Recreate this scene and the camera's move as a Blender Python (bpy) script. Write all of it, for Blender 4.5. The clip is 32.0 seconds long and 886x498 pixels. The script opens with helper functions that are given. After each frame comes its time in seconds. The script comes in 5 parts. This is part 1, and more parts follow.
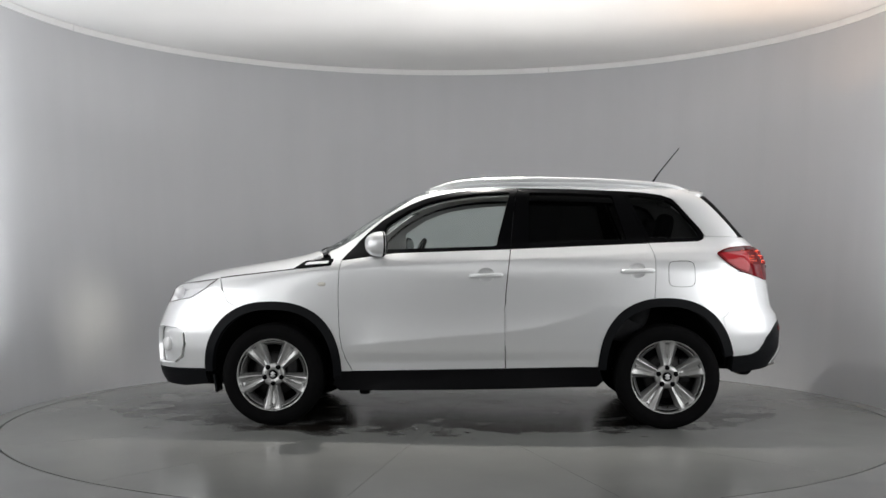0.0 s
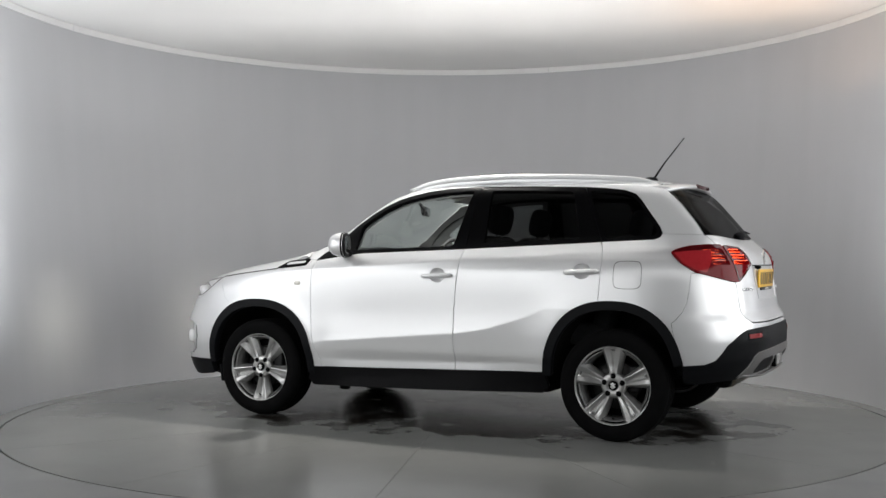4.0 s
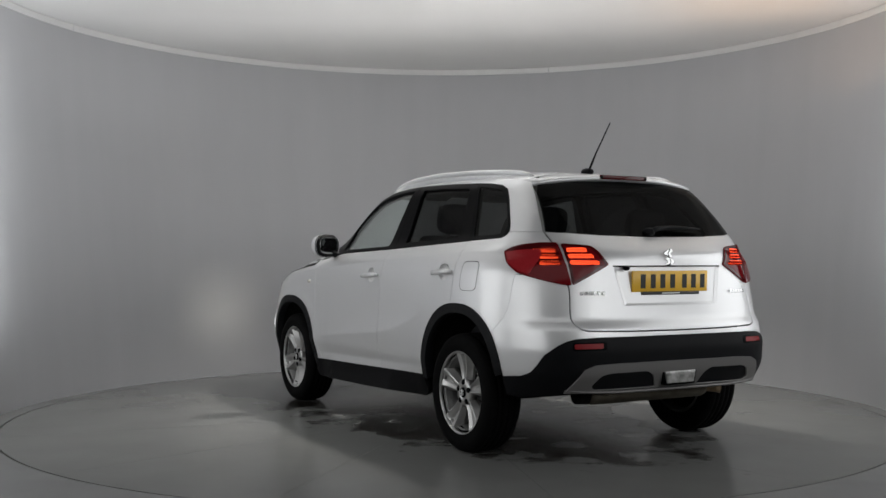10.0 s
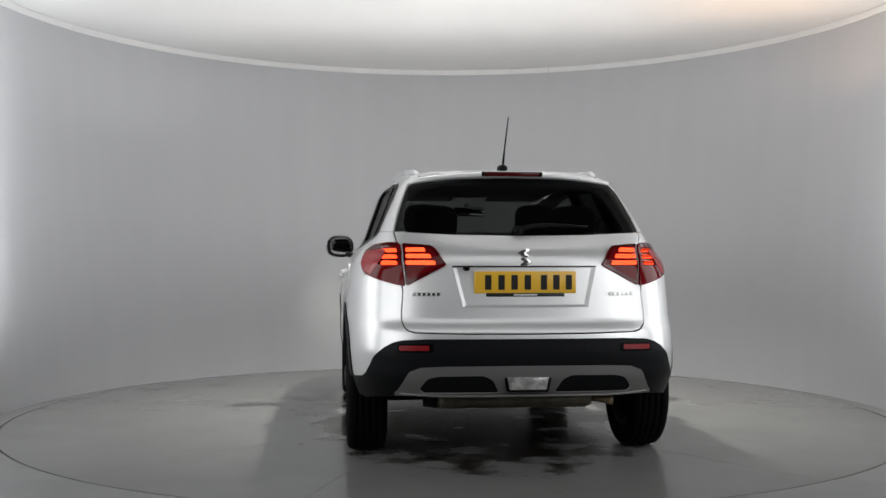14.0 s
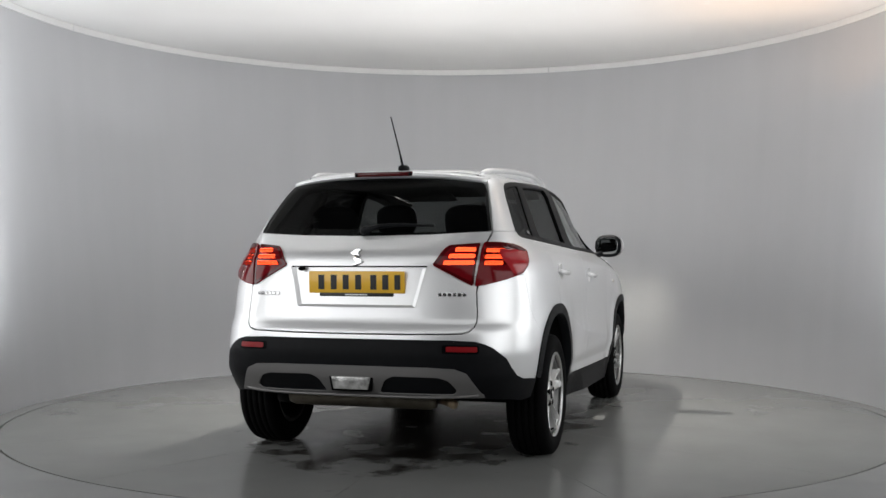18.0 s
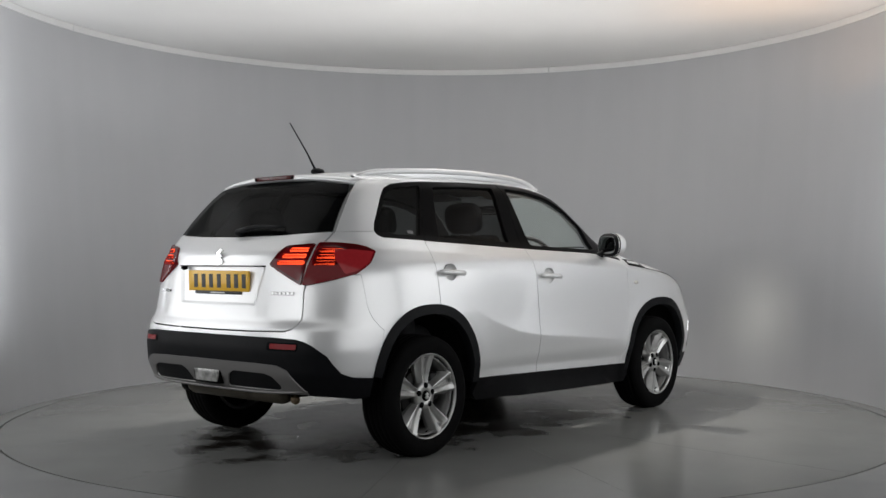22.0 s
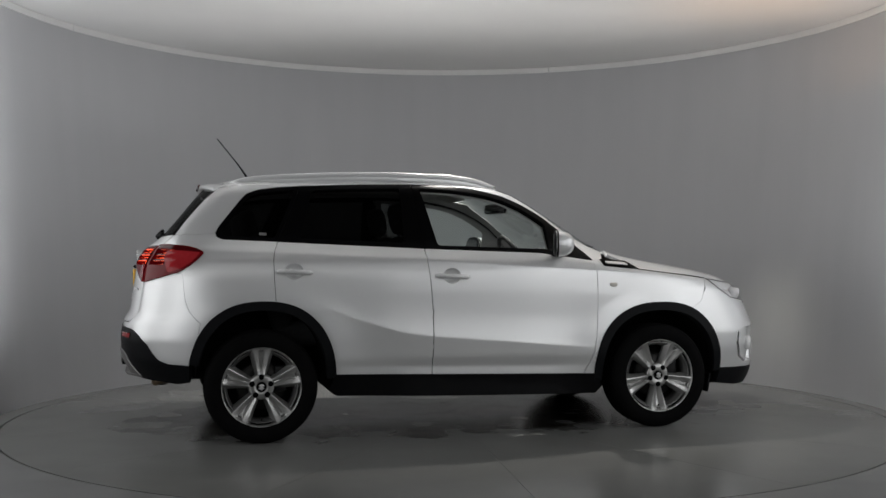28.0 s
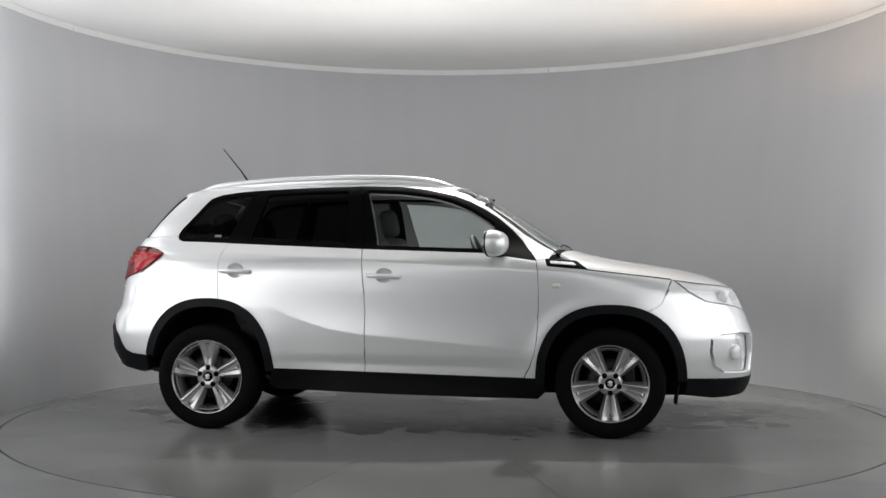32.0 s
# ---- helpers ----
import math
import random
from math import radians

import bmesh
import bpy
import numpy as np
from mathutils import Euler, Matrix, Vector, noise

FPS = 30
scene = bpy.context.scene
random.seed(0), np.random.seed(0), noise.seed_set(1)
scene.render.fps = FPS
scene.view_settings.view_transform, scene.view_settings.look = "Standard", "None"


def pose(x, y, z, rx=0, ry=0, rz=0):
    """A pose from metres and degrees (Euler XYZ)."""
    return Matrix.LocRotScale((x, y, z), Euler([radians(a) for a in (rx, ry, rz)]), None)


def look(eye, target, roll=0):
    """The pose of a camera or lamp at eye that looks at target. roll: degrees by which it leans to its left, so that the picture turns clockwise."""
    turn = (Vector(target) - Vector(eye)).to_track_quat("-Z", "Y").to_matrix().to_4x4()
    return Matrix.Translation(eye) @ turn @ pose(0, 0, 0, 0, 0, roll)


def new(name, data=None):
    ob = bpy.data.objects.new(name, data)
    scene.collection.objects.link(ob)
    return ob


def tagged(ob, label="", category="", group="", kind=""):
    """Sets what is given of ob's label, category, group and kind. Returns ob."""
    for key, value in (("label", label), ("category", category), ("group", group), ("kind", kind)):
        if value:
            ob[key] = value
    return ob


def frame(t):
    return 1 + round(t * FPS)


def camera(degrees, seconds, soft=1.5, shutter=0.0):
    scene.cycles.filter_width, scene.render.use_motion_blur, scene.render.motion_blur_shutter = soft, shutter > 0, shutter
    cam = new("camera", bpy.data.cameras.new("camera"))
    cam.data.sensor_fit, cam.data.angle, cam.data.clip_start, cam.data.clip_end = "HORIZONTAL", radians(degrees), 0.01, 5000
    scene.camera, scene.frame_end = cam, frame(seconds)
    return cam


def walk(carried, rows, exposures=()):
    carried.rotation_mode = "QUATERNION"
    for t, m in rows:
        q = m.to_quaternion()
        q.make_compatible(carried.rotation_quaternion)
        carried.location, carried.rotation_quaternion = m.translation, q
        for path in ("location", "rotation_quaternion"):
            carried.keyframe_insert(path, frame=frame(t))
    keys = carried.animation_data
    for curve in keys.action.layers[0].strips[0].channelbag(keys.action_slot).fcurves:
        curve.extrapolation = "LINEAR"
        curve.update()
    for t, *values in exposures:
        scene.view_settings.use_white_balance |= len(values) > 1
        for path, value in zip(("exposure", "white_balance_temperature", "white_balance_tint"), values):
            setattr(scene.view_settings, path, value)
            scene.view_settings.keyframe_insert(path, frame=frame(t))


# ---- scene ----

# ---- camera: fixed on its stand, 7.4 m from the turntable's axis ----
CAM_POSE = pose(0, -7.409, 1.062, 90.59, 0, 0.405)
cam = camera(45.62, 32.0)
EXPOSURES = ((0, -0.13), (3, -0.05), (6, -0.55), (9, -0.68), (12, -0.52), (13, -0.2), (14, -0.1), (17, 0.0), (20, -0.15), (23, -0.6), (25, -0.95), (28, -0.95), (30, -0.33), (32, -0.15))
walk(cam, ((0, CAM_POSE), (32, CAM_POSE)), EXPOSURES)

# the turntable's turn, in degrees, and its axis in the car's own space (origin under the rear axle)
TURN_T = (0, 3, 6, 10, 14, 17, 20, 23, 25.5, 28, 32)
TURN_A = (177.2, 160.0, 142.85, 119.63, 96.4, 79.03, 61.7, 44.24, 29.58, 15.0, -8.3)
AXIS_X, AXIS_Y = 1.397, 0.1416


def turn_at(t):
    return float(np.interp(t, TURN_T, TURN_A))


def car_pose(t):
    return pose(0, 0, 0, 0, 0, turn_at(t)) @ pose(-AXIS_X, -AXIS_Y, 0)


# ---- world and lights ----
world = bpy.data.worlds.new("world")
scene.world = world
world.use_nodes = True
world.node_tree.nodes["Background"].inputs[0].default_value = (0.05, 0.05, 0.05, 1)
world.node_tree.nodes["Background"].inputs[1].default_value = 0.1


def area(name, m, size_x, size_y, watts, color=(1, 1, 1)):
    d = bpy.data.lights.new(name, "AREA")
    d.shape, d.size, d.size_y, d.energy, d.color = "RECTANGLE", size_x, size_y, watts, color
    ob = new(name, d)
    ob.matrix_world = m
    return ob


# soft panel over the car, added unseen fills that brighten the ceiling, one small hard lamp in the middle
area("overhead_panel", pose(0, 0.05, 2.95), 3.0, 1.0, 10, (0.985, 0.99, 1.0))
# added upward fills without a fixture; the warm one tints the ceiling's right
area("ceiling_fill", pose(-0.25, 0.35, 2.10, 180), 4.6, 2.6, 25)
area("warm_ceiling_fill", pose(2.35, 0.45, 2.35, 180), 1.3, 0.9, 4.2, (1.0, 0.60, 0.30))
area("front_panel", look((0, -4.2, 2.70), (0, -0.3, 0.8)), 4.6, 1.6, 22)
spot = bpy.data.lights.new("ceiling_spot", "SPOT")
spot.energy, spot.color, spot.spot_size, spot.spot_blend, spot.shadow_soft_size = 480, (1.0, 0.965, 0.91), radians(104), 0.7, 0.05
new("ceiling_spot", spot).matrix_world = pose(0.15, 0.35, 2.96)
# soft boxes on either side of the camera and of the booth's opening, and upright lamps beside the booth's opening, turned to the wall
for sx in (-1, 1):
    area("front_softbox", look((sx * 3.3, -5.8, 1.75), (sx * 0.2, 0.0, 1.0)), 2.3, 1.8, 27, (0.98, 0.99, 1.0))
    area("side_softbox", look((sx * 3.35, -1.35, 1.62), (0, 0, 0.95)), 1.6, 2.0, 28, (0.98, 0.99, 1.0))
    area("opening_softbox", look((sx * 3.45, -3.55, 1.72), (sx * 0.2, -0.6, 1.0)), 2.1, 2.0, 30, (0.98, 0.99, 1.0))
    area("side_lamp", look((sx * 3.03 - 0.025, -0.42, 1.70), (sx * 3.30, -0.12, 1.70)), 0.15, 2.2, 20 - 3 * sx, (0.95, 0.97, 1.0))
from mathutils import geometry

# ---- materials ----
def mat(name, color, rough=0.5, metal=0.0, coat=0.0, var=0.0, scale=6.0, bump=0.0, bump_scale=200.0, rough_var=0.0, spec=0.5):
    """A principled material with broad and fine variation of colour, gloss and relief."""
    m = bpy.data.materials.new(name)
    m.use_nodes = True
    nt = m.node_tree
    b = nt.nodes["Principled BSDF"]
    b.inputs["Base Color"].default_value = (*color, 1)
    b.inputs["Roughness"].default_value = rough
    b.inputs["Metallic"].default_value = metal
    b.inputs["Specular IOR Level"].default_value = spec
    b.inputs["Coat Weight"].default_value = coat
    b.inputs["Coat Roughness"].default_value = 0.06
    if var or rough_var or bump:
        co = nt.nodes.new("ShaderNodeTexCoord")
    if var or rough_var:
        n = nt.nodes.new("ShaderNodeTexNoise")
        n.inputs["Scale"].default_value, n.inputs["Detail"].default_value = scale, 8
        nt.links.new(co.outputs["Object"], n.inputs["Vector"])
        if var:
            r = nt.nodes.new("ShaderNodeMapRange")
            r.inputs[1].default_value, r.inputs[2].default_value = 0.25, 0.75
            r.inputs[3].default_value, r.inputs[4].default_value = 1 - var, 1 + var
            nt.links.new(n.outputs["Fac"], r.inputs[0])
            mx = nt.nodes.new("ShaderNodeVectorMath")
            mx.operation = "SCALE"
            mx.inputs[0].default_value = color
            nt.links.new(r.outputs[0], mx.inputs["Scale"])
            nt.links.new(mx.outputs[0], b.inputs["Base Color"])
        if rough_var:
            r = nt.nodes.new("ShaderNodeMapRange")
            r.inputs[1].default_value, r.inputs[2].default_value = 0.3, 0.7
            r.inputs[3].default_value, r.inputs[4].default_value = rough - rough_var, rough + rough_var
            nt.links.new(n.outputs["Fac"], r.inputs[0])
            nt.links.new(r.outputs[0], b.inputs["Roughness"])
    if bump:
        n2 = nt.nodes.new("ShaderNodeTexNoise")
        n2.inputs["Scale"].default_value, n2.inputs["Detail"].default_value = bump_scale, 4
        nt.links.new(co.outputs["Object"], n2.inputs["Vector"])
        bp = nt.nodes.new("ShaderNodeBump")
        bp.inputs["Strength"].default_value, bp.inputs["Distance"].default_value = bump, 0.002
        nt.links.new(n2.outputs["Fac"], bp.inputs["Height"])
        nt.links.new(bp.outputs[0], b.inputs["Normal"])
    return m


def glass(name, tint, gloss=0.02, base=0.04, edge=0.9):
    """A thin pane: lets tinted light through and mirrors more at a slant."""
    m = bpy.data.materials.new(name)
    m.use_nodes = True
    nt = m.node_tree
    nt.nodes.remove(nt.nodes["Principled BSDF"])
    out = nt.nodes["Material Output"]
    tr, gl, mx, lw, pw, fr = (nt.nodes.new(k) for k in ("ShaderNodeBsdfTransparent", "ShaderNodeBsdfGlossy", "ShaderNodeMixShader", "ShaderNodeLayerWeight", "ShaderNodeMath", "ShaderNodeMath"))
    tr.inputs[0].default_value = (*tint, 1)
    gl.inputs["Roughness"].default_value = gloss
    lw.inputs["Blend"].default_value = 0.5
    pw.operation, fr.operation = "POWER", "MULTIPLY_ADD"
    pw.inputs[1].default_value, fr.inputs[1].default_value, fr.inputs[2].default_value = 5.0, edge, base
    nt.links.new(lw.outputs["Facing"], pw.inputs[0])
    nt.links.new(pw.outputs[0], fr.inputs[0])
    nt.links.new(fr.outputs[0], mx.inputs[0])
    nt.links.new(tr.outputs[0], mx.inputs[1])
    nt.links.new(gl.outputs[0], mx.inputs[2])
    nt.links.new(mx.outputs[0], out.inputs[0])
    return m


def glow(name, color, strength):
    m = bpy.data.materials.new(name)
    m.use_nodes = True
    b = m.node_tree.nodes["Principled BSDF"]
    b.inputs["Base Color"].default_value = (*color, 1)
    b.inputs["Emission Color"].default_value = (*color, 1)
    b.inputs["Emission Strength"].default_value = strength
    return m


PAINT = mat("silver_metallic_paint", (0.83, 0.835, 0.84), 0.37, 0.52, 0.8, var=0.03, scale=900)
BLACK_TRIM = mat("black_textured_plastic", (0.0052, 0.0056, 0.0068), 0.48, var=0.15, scale=30, bump=0.25, bump_scale=500, spec=0.12)
SILL_BLACK = mat("black_sill_plastic", (0.0028, 0.0028, 0.0034), 0.5, var=0.15, scale=30, bump=0.2, bump_scale=500, spec=0.10)
BLACK_GLOSS = mat("black_gloss_trim", (0.0022, 0.0022, 0.0026), 0.35, spec=0.04)
# underseal, liners and gaps, and the shade disc inside each wheel
SHADOW_BLACK = mat("black_underseal_and_shade", (0.004, 0.004, 0.004), 0.95, var=0.3, scale=8, spec=0.2)
SKID = mat("silver_grey_plastic", (0.20, 0.195, 0.193), 0.40, 0.5, var=0.05, scale=400)
RUBBER = mat("tyre_rubber", (0.0035, 0.0035, 0.0037), 0.85, spec=0.08, var=0.25, scale=12, bump=0.2, bump_scale=300)
ALLOY = mat("alloy_rim", (0.50, 0.50, 0.492), 0.37, 0.85, var=0.06, scale=20, rough_var=0.06)
ALLOY_BARREL = mat("dull_alloy_barrel", (0.20, 0.20, 0.197), 0.45, 0.85, var=0.1, scale=20)
ALLOY_DARK = mat("dark_alloy_pocket", (0.009, 0.009, 0.0095), 0.5, 0.5, var=0.1, scale=20)
BADGE = mat("satin_bright_metal", (0.8, 0.8, 0.8), 0.16, 0.95)
CHROME = mat("chrome", (0.8, 0.8, 0.8), 0.08, 1.0)
STEEL = mat("dull_exhaust_steel", (0.13, 0.115, 0.09), 0.45, 0.8, var=0.35, scale=14, rough_var=0.1)
TAILPIPE = mat("stained_tailpipe", (0.30, 0.22, 0.14), 0.4, 0.8, var=0.3, scale=25)
DISC = mat("brake_disc", (0.02, 0.0195, 0.019), 0.4, 0.9, var=0.1, scale=30)
CLOTH = mat("dark_seat_cloth", (0.035, 0.035, 0.038), 0.9, var=0.2, scale=40, bump=0.3, bump_scale=900)
DASH = mat("dark_dash_plastic", (0.02, 0.02, 0.022), 0.7, var=0.1, scale=60, bump=0.2, bump_scale=700)
LINING = mat("grey_headlining", (0.34, 0.34, 0.333), 0.9, var=0.06, scale=50)
INNER = mat("dark_inner_trim", (0.03, 0.03, 0.032), 0.8, var=0.1, scale=30)
GLASS_CLEAR = glass("clear_glass", (0.88, 0.925, 0.905))
GLASS_DARK = glass("privacy_glass", (0.082, 0.084, 0.084), 0.02, 0.012, 0.32)
LENS_CLEAR = glass("clear_lens", (0.92, 0.92, 0.92), 0.02, 0.004, 0.3)
LENS_RED = mat("red_lens", (0.15, 0.004, 0.007), 0.09, var=0.08, scale=60, spec=0.25)
LENS_RED_DARK = mat("dark_red_lens", (0.06, 0.002, 0.003), 0.10, spec=0.5)
LENS_SIDE = mat("bright_red_lens", (0.36, 0.020, 0.026), 0.12, coat=0.1, var=0.08, scale=60, spec=0.35)
LED_RED = glow("lit_red_bar", (1.0, 0.075, 0.018), 3.0)
REFLECTOR = mat("red_reflector", (0.22, 0.010, 0.013), 0.25, bump=0.4, bump_scale=300, spec=0.2)
LAMP_SILVER = mat("lamp_reflector", (0.88, 0.88, 0.89), 0.30, 0.1)
BULB = glow("headlamp_bulb", (1.0, 0.97, 0.85), 8000.0)
AMBER = mat("amber_cap", (0.8, 0.35, 0.08), 0.3, coat=0.5)
PLATE_YELLOW = mat("yellow_plate", (0.86, 0.50, 0.04), 0.35, coat=0.3)
PLATE_BLACK = mat("plate_black", (0.01, 0.01, 0.01), 0.4)
LAMP_GREY = mat("faceted_clear_lamp", (0.40, 0.40, 0.39), 0.2, 0.4, var=0.6, scale=28, bump=0.9, bump_scale=60)
WHITE_MARK = mat("white_print", (0.7, 0.7, 0.7), 0.5)
GREY_MARK = mat("grey_print", (0.22, 0.22, 0.22), 0.5)
MIRROR = mat("mirror_glass", (0.25, 0.255, 0.26), 0.02, 1.0)

# ---- the car's skin: outlines in plan that change with height ----
LZ = (0.18, 0.30, 0.38, 0.48, 0.60, 0.715, 0.75, 0.88, 0.95, 1.00, 1.06, 1.10, 1.15, 1.20, 1.30, 1.40, 1.47, 1.52, 1.55, 1.57, 1.585, 1.597)
L_B = (0.80, 0.832, 0.858, 0.882, 0.884, 0.882, 0.882, 0.882, 0.880, 0.874, 0.853, 0.823, 0.783, 0.756, 0.722, 0.686, 0.662, 0.626, 0.565, 0.47, 0.33, 0.02)
L_XR = (-0.55, -0.68, -0.74, -0.79, -0.80, -0.785, -0.752, -0.735, -0.725, -0.72, -0.715, -0.70, -0.635, -0.565, -0.48, -0.40, -0.345, -0.29, -0.20, -0.05, 0.15, 0.48)
L_NR = (3.6, 4.0, 4.2, 4.3, 4.3, 4.15, 4.1, 3.9, 3.8, 3.7, 3.6, 3.6, 4.8, 7, 8.5, 8.5, 7, 5, 4, 3, 2.5, 2.2)
L_XF = (3.30, 3.37, 3.385, 3.39, 3.39, 3.352, 3.34, 3.285, 3.15, 2.95, 2.55, 2.34, 2.228, 2.142, 1.990, 1.833, 1.721, 1.629, 1.50, 1.30, 1.05, 0.52)
L_NF = (4, 4, 4, 4, 4, 3.75, 3.7, 3.5, 3.5, 3.5, 4, 5, 5, 5, 5, 5, 4.5, 4, 3.5, 3, 2.5, 2.2)
L_XC = (2.3, 2.3, 2.3, 2.3, 2.3, 2.3, 2.3, 2.2, 2.0, 1.8, 1.5, 1.2, 1.0, 0.9, 0.9, 0.9, 0.9, 0.8, 0.7, 0.6, 0.55, 0.5)
ZT = np.arange(0.12, 1.6001, 0.001)


def level(values, soft=14):
    v = np.interp(ZT, LZ, values)
    k = np.exp(-0.5 * (np.arange(-3 * soft, 3 * soft + 1) / soft) ** 2)
    k /= k.sum()
    for_top = np.pad(v, 3 * soft, mode="reflect", reflect_type="odd")
    s = np.convolve(for_top, k, mode="valid")
    w = np.clip((ZT - 1.50) / 0.05, 0, 1)
    return s * (1 - w) + v * w


TAB = {k: level(v) for k, v in (("b", L_B), ("xr", L_XR), ("nr", L_NR), ("xf", L_XF), ("nf", L_NF), ("xc", L_XC))}
XCR = 0.22


def tab(k, z):
    return np.interp(z, ZT, TAB[k])


def taper(x, z):
    """The upper body draws in towards the tail."""
    k = np.interp(z, (1.05, 1.13, 1.2, 1.3, 1.4, 1.5), (0, 0.012, 0.04, 0.06, 0.08, 0.095))
    return 1 - k * np.clip((1.0 - x) / 1.05, 0, 1) ** 1.3


ARCHES = ((0.008, 0.33, 0.423, 0.490), (2.503, 0.33, 0.443, 0.464))


def arch_gap(x, z):
    """Roughly the distance outside the nearest wheel arch's edge."""
    best = np.full(np.shape(x), 9.0)
    for cx, cz, rx, rz in ARCHES:
        u, w = np.abs(x - cx) / rx, np.maximum(z - cz, 0) / rz
        r = (u ** 2.35 + w ** 2.35) ** (1 / 2.35)
        best = np.minimum(best, (r - 1) * (rx + rz) / 2)
    return best


def low_crease(x):
    return np.interp(x, (-0.9, 0.05, 0.30, 0.55, 0.80, 1.0, 2.1, 3.4), (0.875, 0.865, 0.82, 0.71, 0.635, 0.605, 0.51, 0.48))


def shoulder(x):
    return np.interp(x, (-0.9, -0.5, 0.07, 1.0, 1.66, 2.3, 2.77, 3.4), (1.115, 1.115, 1.108, 1.064, 1.022, 0.987, 0.958, 0.93))


def door_foot(x):
    return np.interp(x, (0.43, 1.0, 2.05), (0.437, 0.424, 0.404))


def swell(x, z):
    """Flared arches, the shoulder line, the crease low on the doors, their turned-out foot and the haunch over the rear wheel."""
    d = arch_gap(x, z)
    low = np.clip((1.02 - z) / 0.25, 0, 1)
    flare = np.where(x > 1.2, 0.010, 0.015) * np.exp(-(np.maximum(d, 0) / np.where(x > 1.2, 0.06, 0.14)) ** 2) * low
    e = z - low_crease(x)
    up = np.sqrt(e * e + 0.005 ** 2)
    on_doors = np.clip((x - 0.32) / 0.55, 0, 1) * np.clip((2.16 - x) / 0.35, 0, 1)
    crease = np.where(e > 0, 0.016 * np.exp(-np.maximum(up - 0.005, 0) / 0.09), 0.016 - 0.115 * (up - 0.005)) * on_doors
    f = door_foot(x) - z
    foot = 0.42 * 0.004 * np.log1p(np.exp(np.clip(f / 0.004, -60, 60))) * on_doors
    g = np.sqrt((z - shoulder(x)) ** 2 + 0.004 ** 2)
    ridge = 0.0075 * np.exp(-g / 0.035) * np.clip((x + 0.42) / 0.15, 0, 1)
    wing = 0.012 * np.clip((x - 1.9) / 0.5, 0, 1) * np.clip((1.05 - z) / 0.2, 0, 1)
    ends = np.clip((x + 0.55) / 0.3, 0, 1) * np.clip((3.05 - x) / 0.4, 0, 1)
    return (flare + np.maximum(crease, -0.012) + foot + ridge + wing) * ends


def half_width(x, z):
    """y of the left side at x and z."""
    x, z = np.asarray(x, float), np.asarray(z, float)
    b, xr, nr, xf, nf, xc = (tab(k, z) for k in ("b", "xr", "nr", "xf", "nf", "xc"))
    c0 = np.minimum(XCR, xc)
    ur = np.clip((c0 - x) / (c0 - xr), 0, 0.9999)
    uf = np.clip((x - xc) / (xf - xc), 0, 0.9999)
    return b * taper(x, z) * (1 - ur ** nr) ** (1 / nr) * (1 - uf ** nf) ** (1 / nf) + swell(x, z)


def rear_x(y, z):
    y, z = np.asarray(y, float), np.asarray(z, float)
    b, xr, nr = tab("b", z) * taper(-1, z), tab("xr", z), tab("nr", z)
    u = np.clip(np.abs(y) / b, 0, 0.9999)
    return XCR - (XCR - xr) * (1 - u ** nr) ** (1 / nr)


def front_x(y, z):
    y, z = np.asarray(y, float), np.asarray(z, float)
    b, xf, nf, xc = tab("b", z), tab("xf", z), tab("nf", z), tab("xc", z)
    u = np.clip(np.abs(y) / b, 0, 0.9999)
    return xc + (xf - xc) * (1 - u ** nf) ** (1 / nf)


def top_z(x, y):
    """z of the upper skin (bonnet, windscreen, roof) over x and y."""
    x, y = np.asarray(x, float), np.abs(np.asarray(y, float))
    lo, hi = np.full(x.shape, 0.5), np.full(x.shape, 1.5965)
    for _ in range(26):
        z = (lo + hi) / 2
        b, xr, nr, xf, nf, xc = (tab(k, z) for k in ("b", "xr", "nr", "xf", "nf", "xc"))
        c0 = np.minimum(XCR, xc)
        rear, u = x < c0, y / (b * taper(x, z))
        f = np.where(rear, np.abs((c0 - x) / (c0 - xr)) ** nr + u ** nr, np.maximum((x - xc) / (xf - xc), 0) ** nf + u ** nf)
        inside = f < 1
        lo, hi = np.where(inside, z, lo), np.where(inside, hi, z)
    return (lo + hi) / 2


# diagonal of each corner: on its side of it a panel is laid out by x, beyond it by y
def rear_corner(z):
    n = tab("nr", z)
    k = 0.5 ** (1 / n)
    return XCR - (XCR - tab("xr", z)) * k, tab("b", z) * taper(-1, z) * k


def front_corner(z):
    n = tab("nf", z)
    k = 0.5 ** (1 / n)
    return tab("xc", z) + (tab("xf", z) - tab("xc", z)) * k, tab("b", z) * k


def skin_rear(m, z):
    """Side and rear: m runs along x on the side (m > 0) and along y round the corner."""
    xd, yd = rear_corner(z)
    x1 = xd + np.maximum(m, 0)
    y2 = yd + np.minimum(m, 0)
    x2 = rear_x(y2, z)
    side = m > 0
    return np.stack([np.where(side, x1, x2), np.where(side, half_width(x1, z), y2 + 0 * x2), z + 0 * m], -1)


def skin_front(m, z):
    xd, yd = front_corner(z)
    x1 = xd - np.maximum(m, 0)
    y2 = yd + np.minimum(m, 0)
    x2 = front_x(y2, z)
    side = m > 0
    return np.stack([np.where(side, x1, x2), np.where(side, half_width(x1, z), y2 + 0 * x2), z + 0 * m], -1)


def skin_top(x, y):
    return np.stack([x, y, top_z(x, y)], -1)


SKINS = {"rear": skin_rear, "front": skin_front, "top": skin_top}


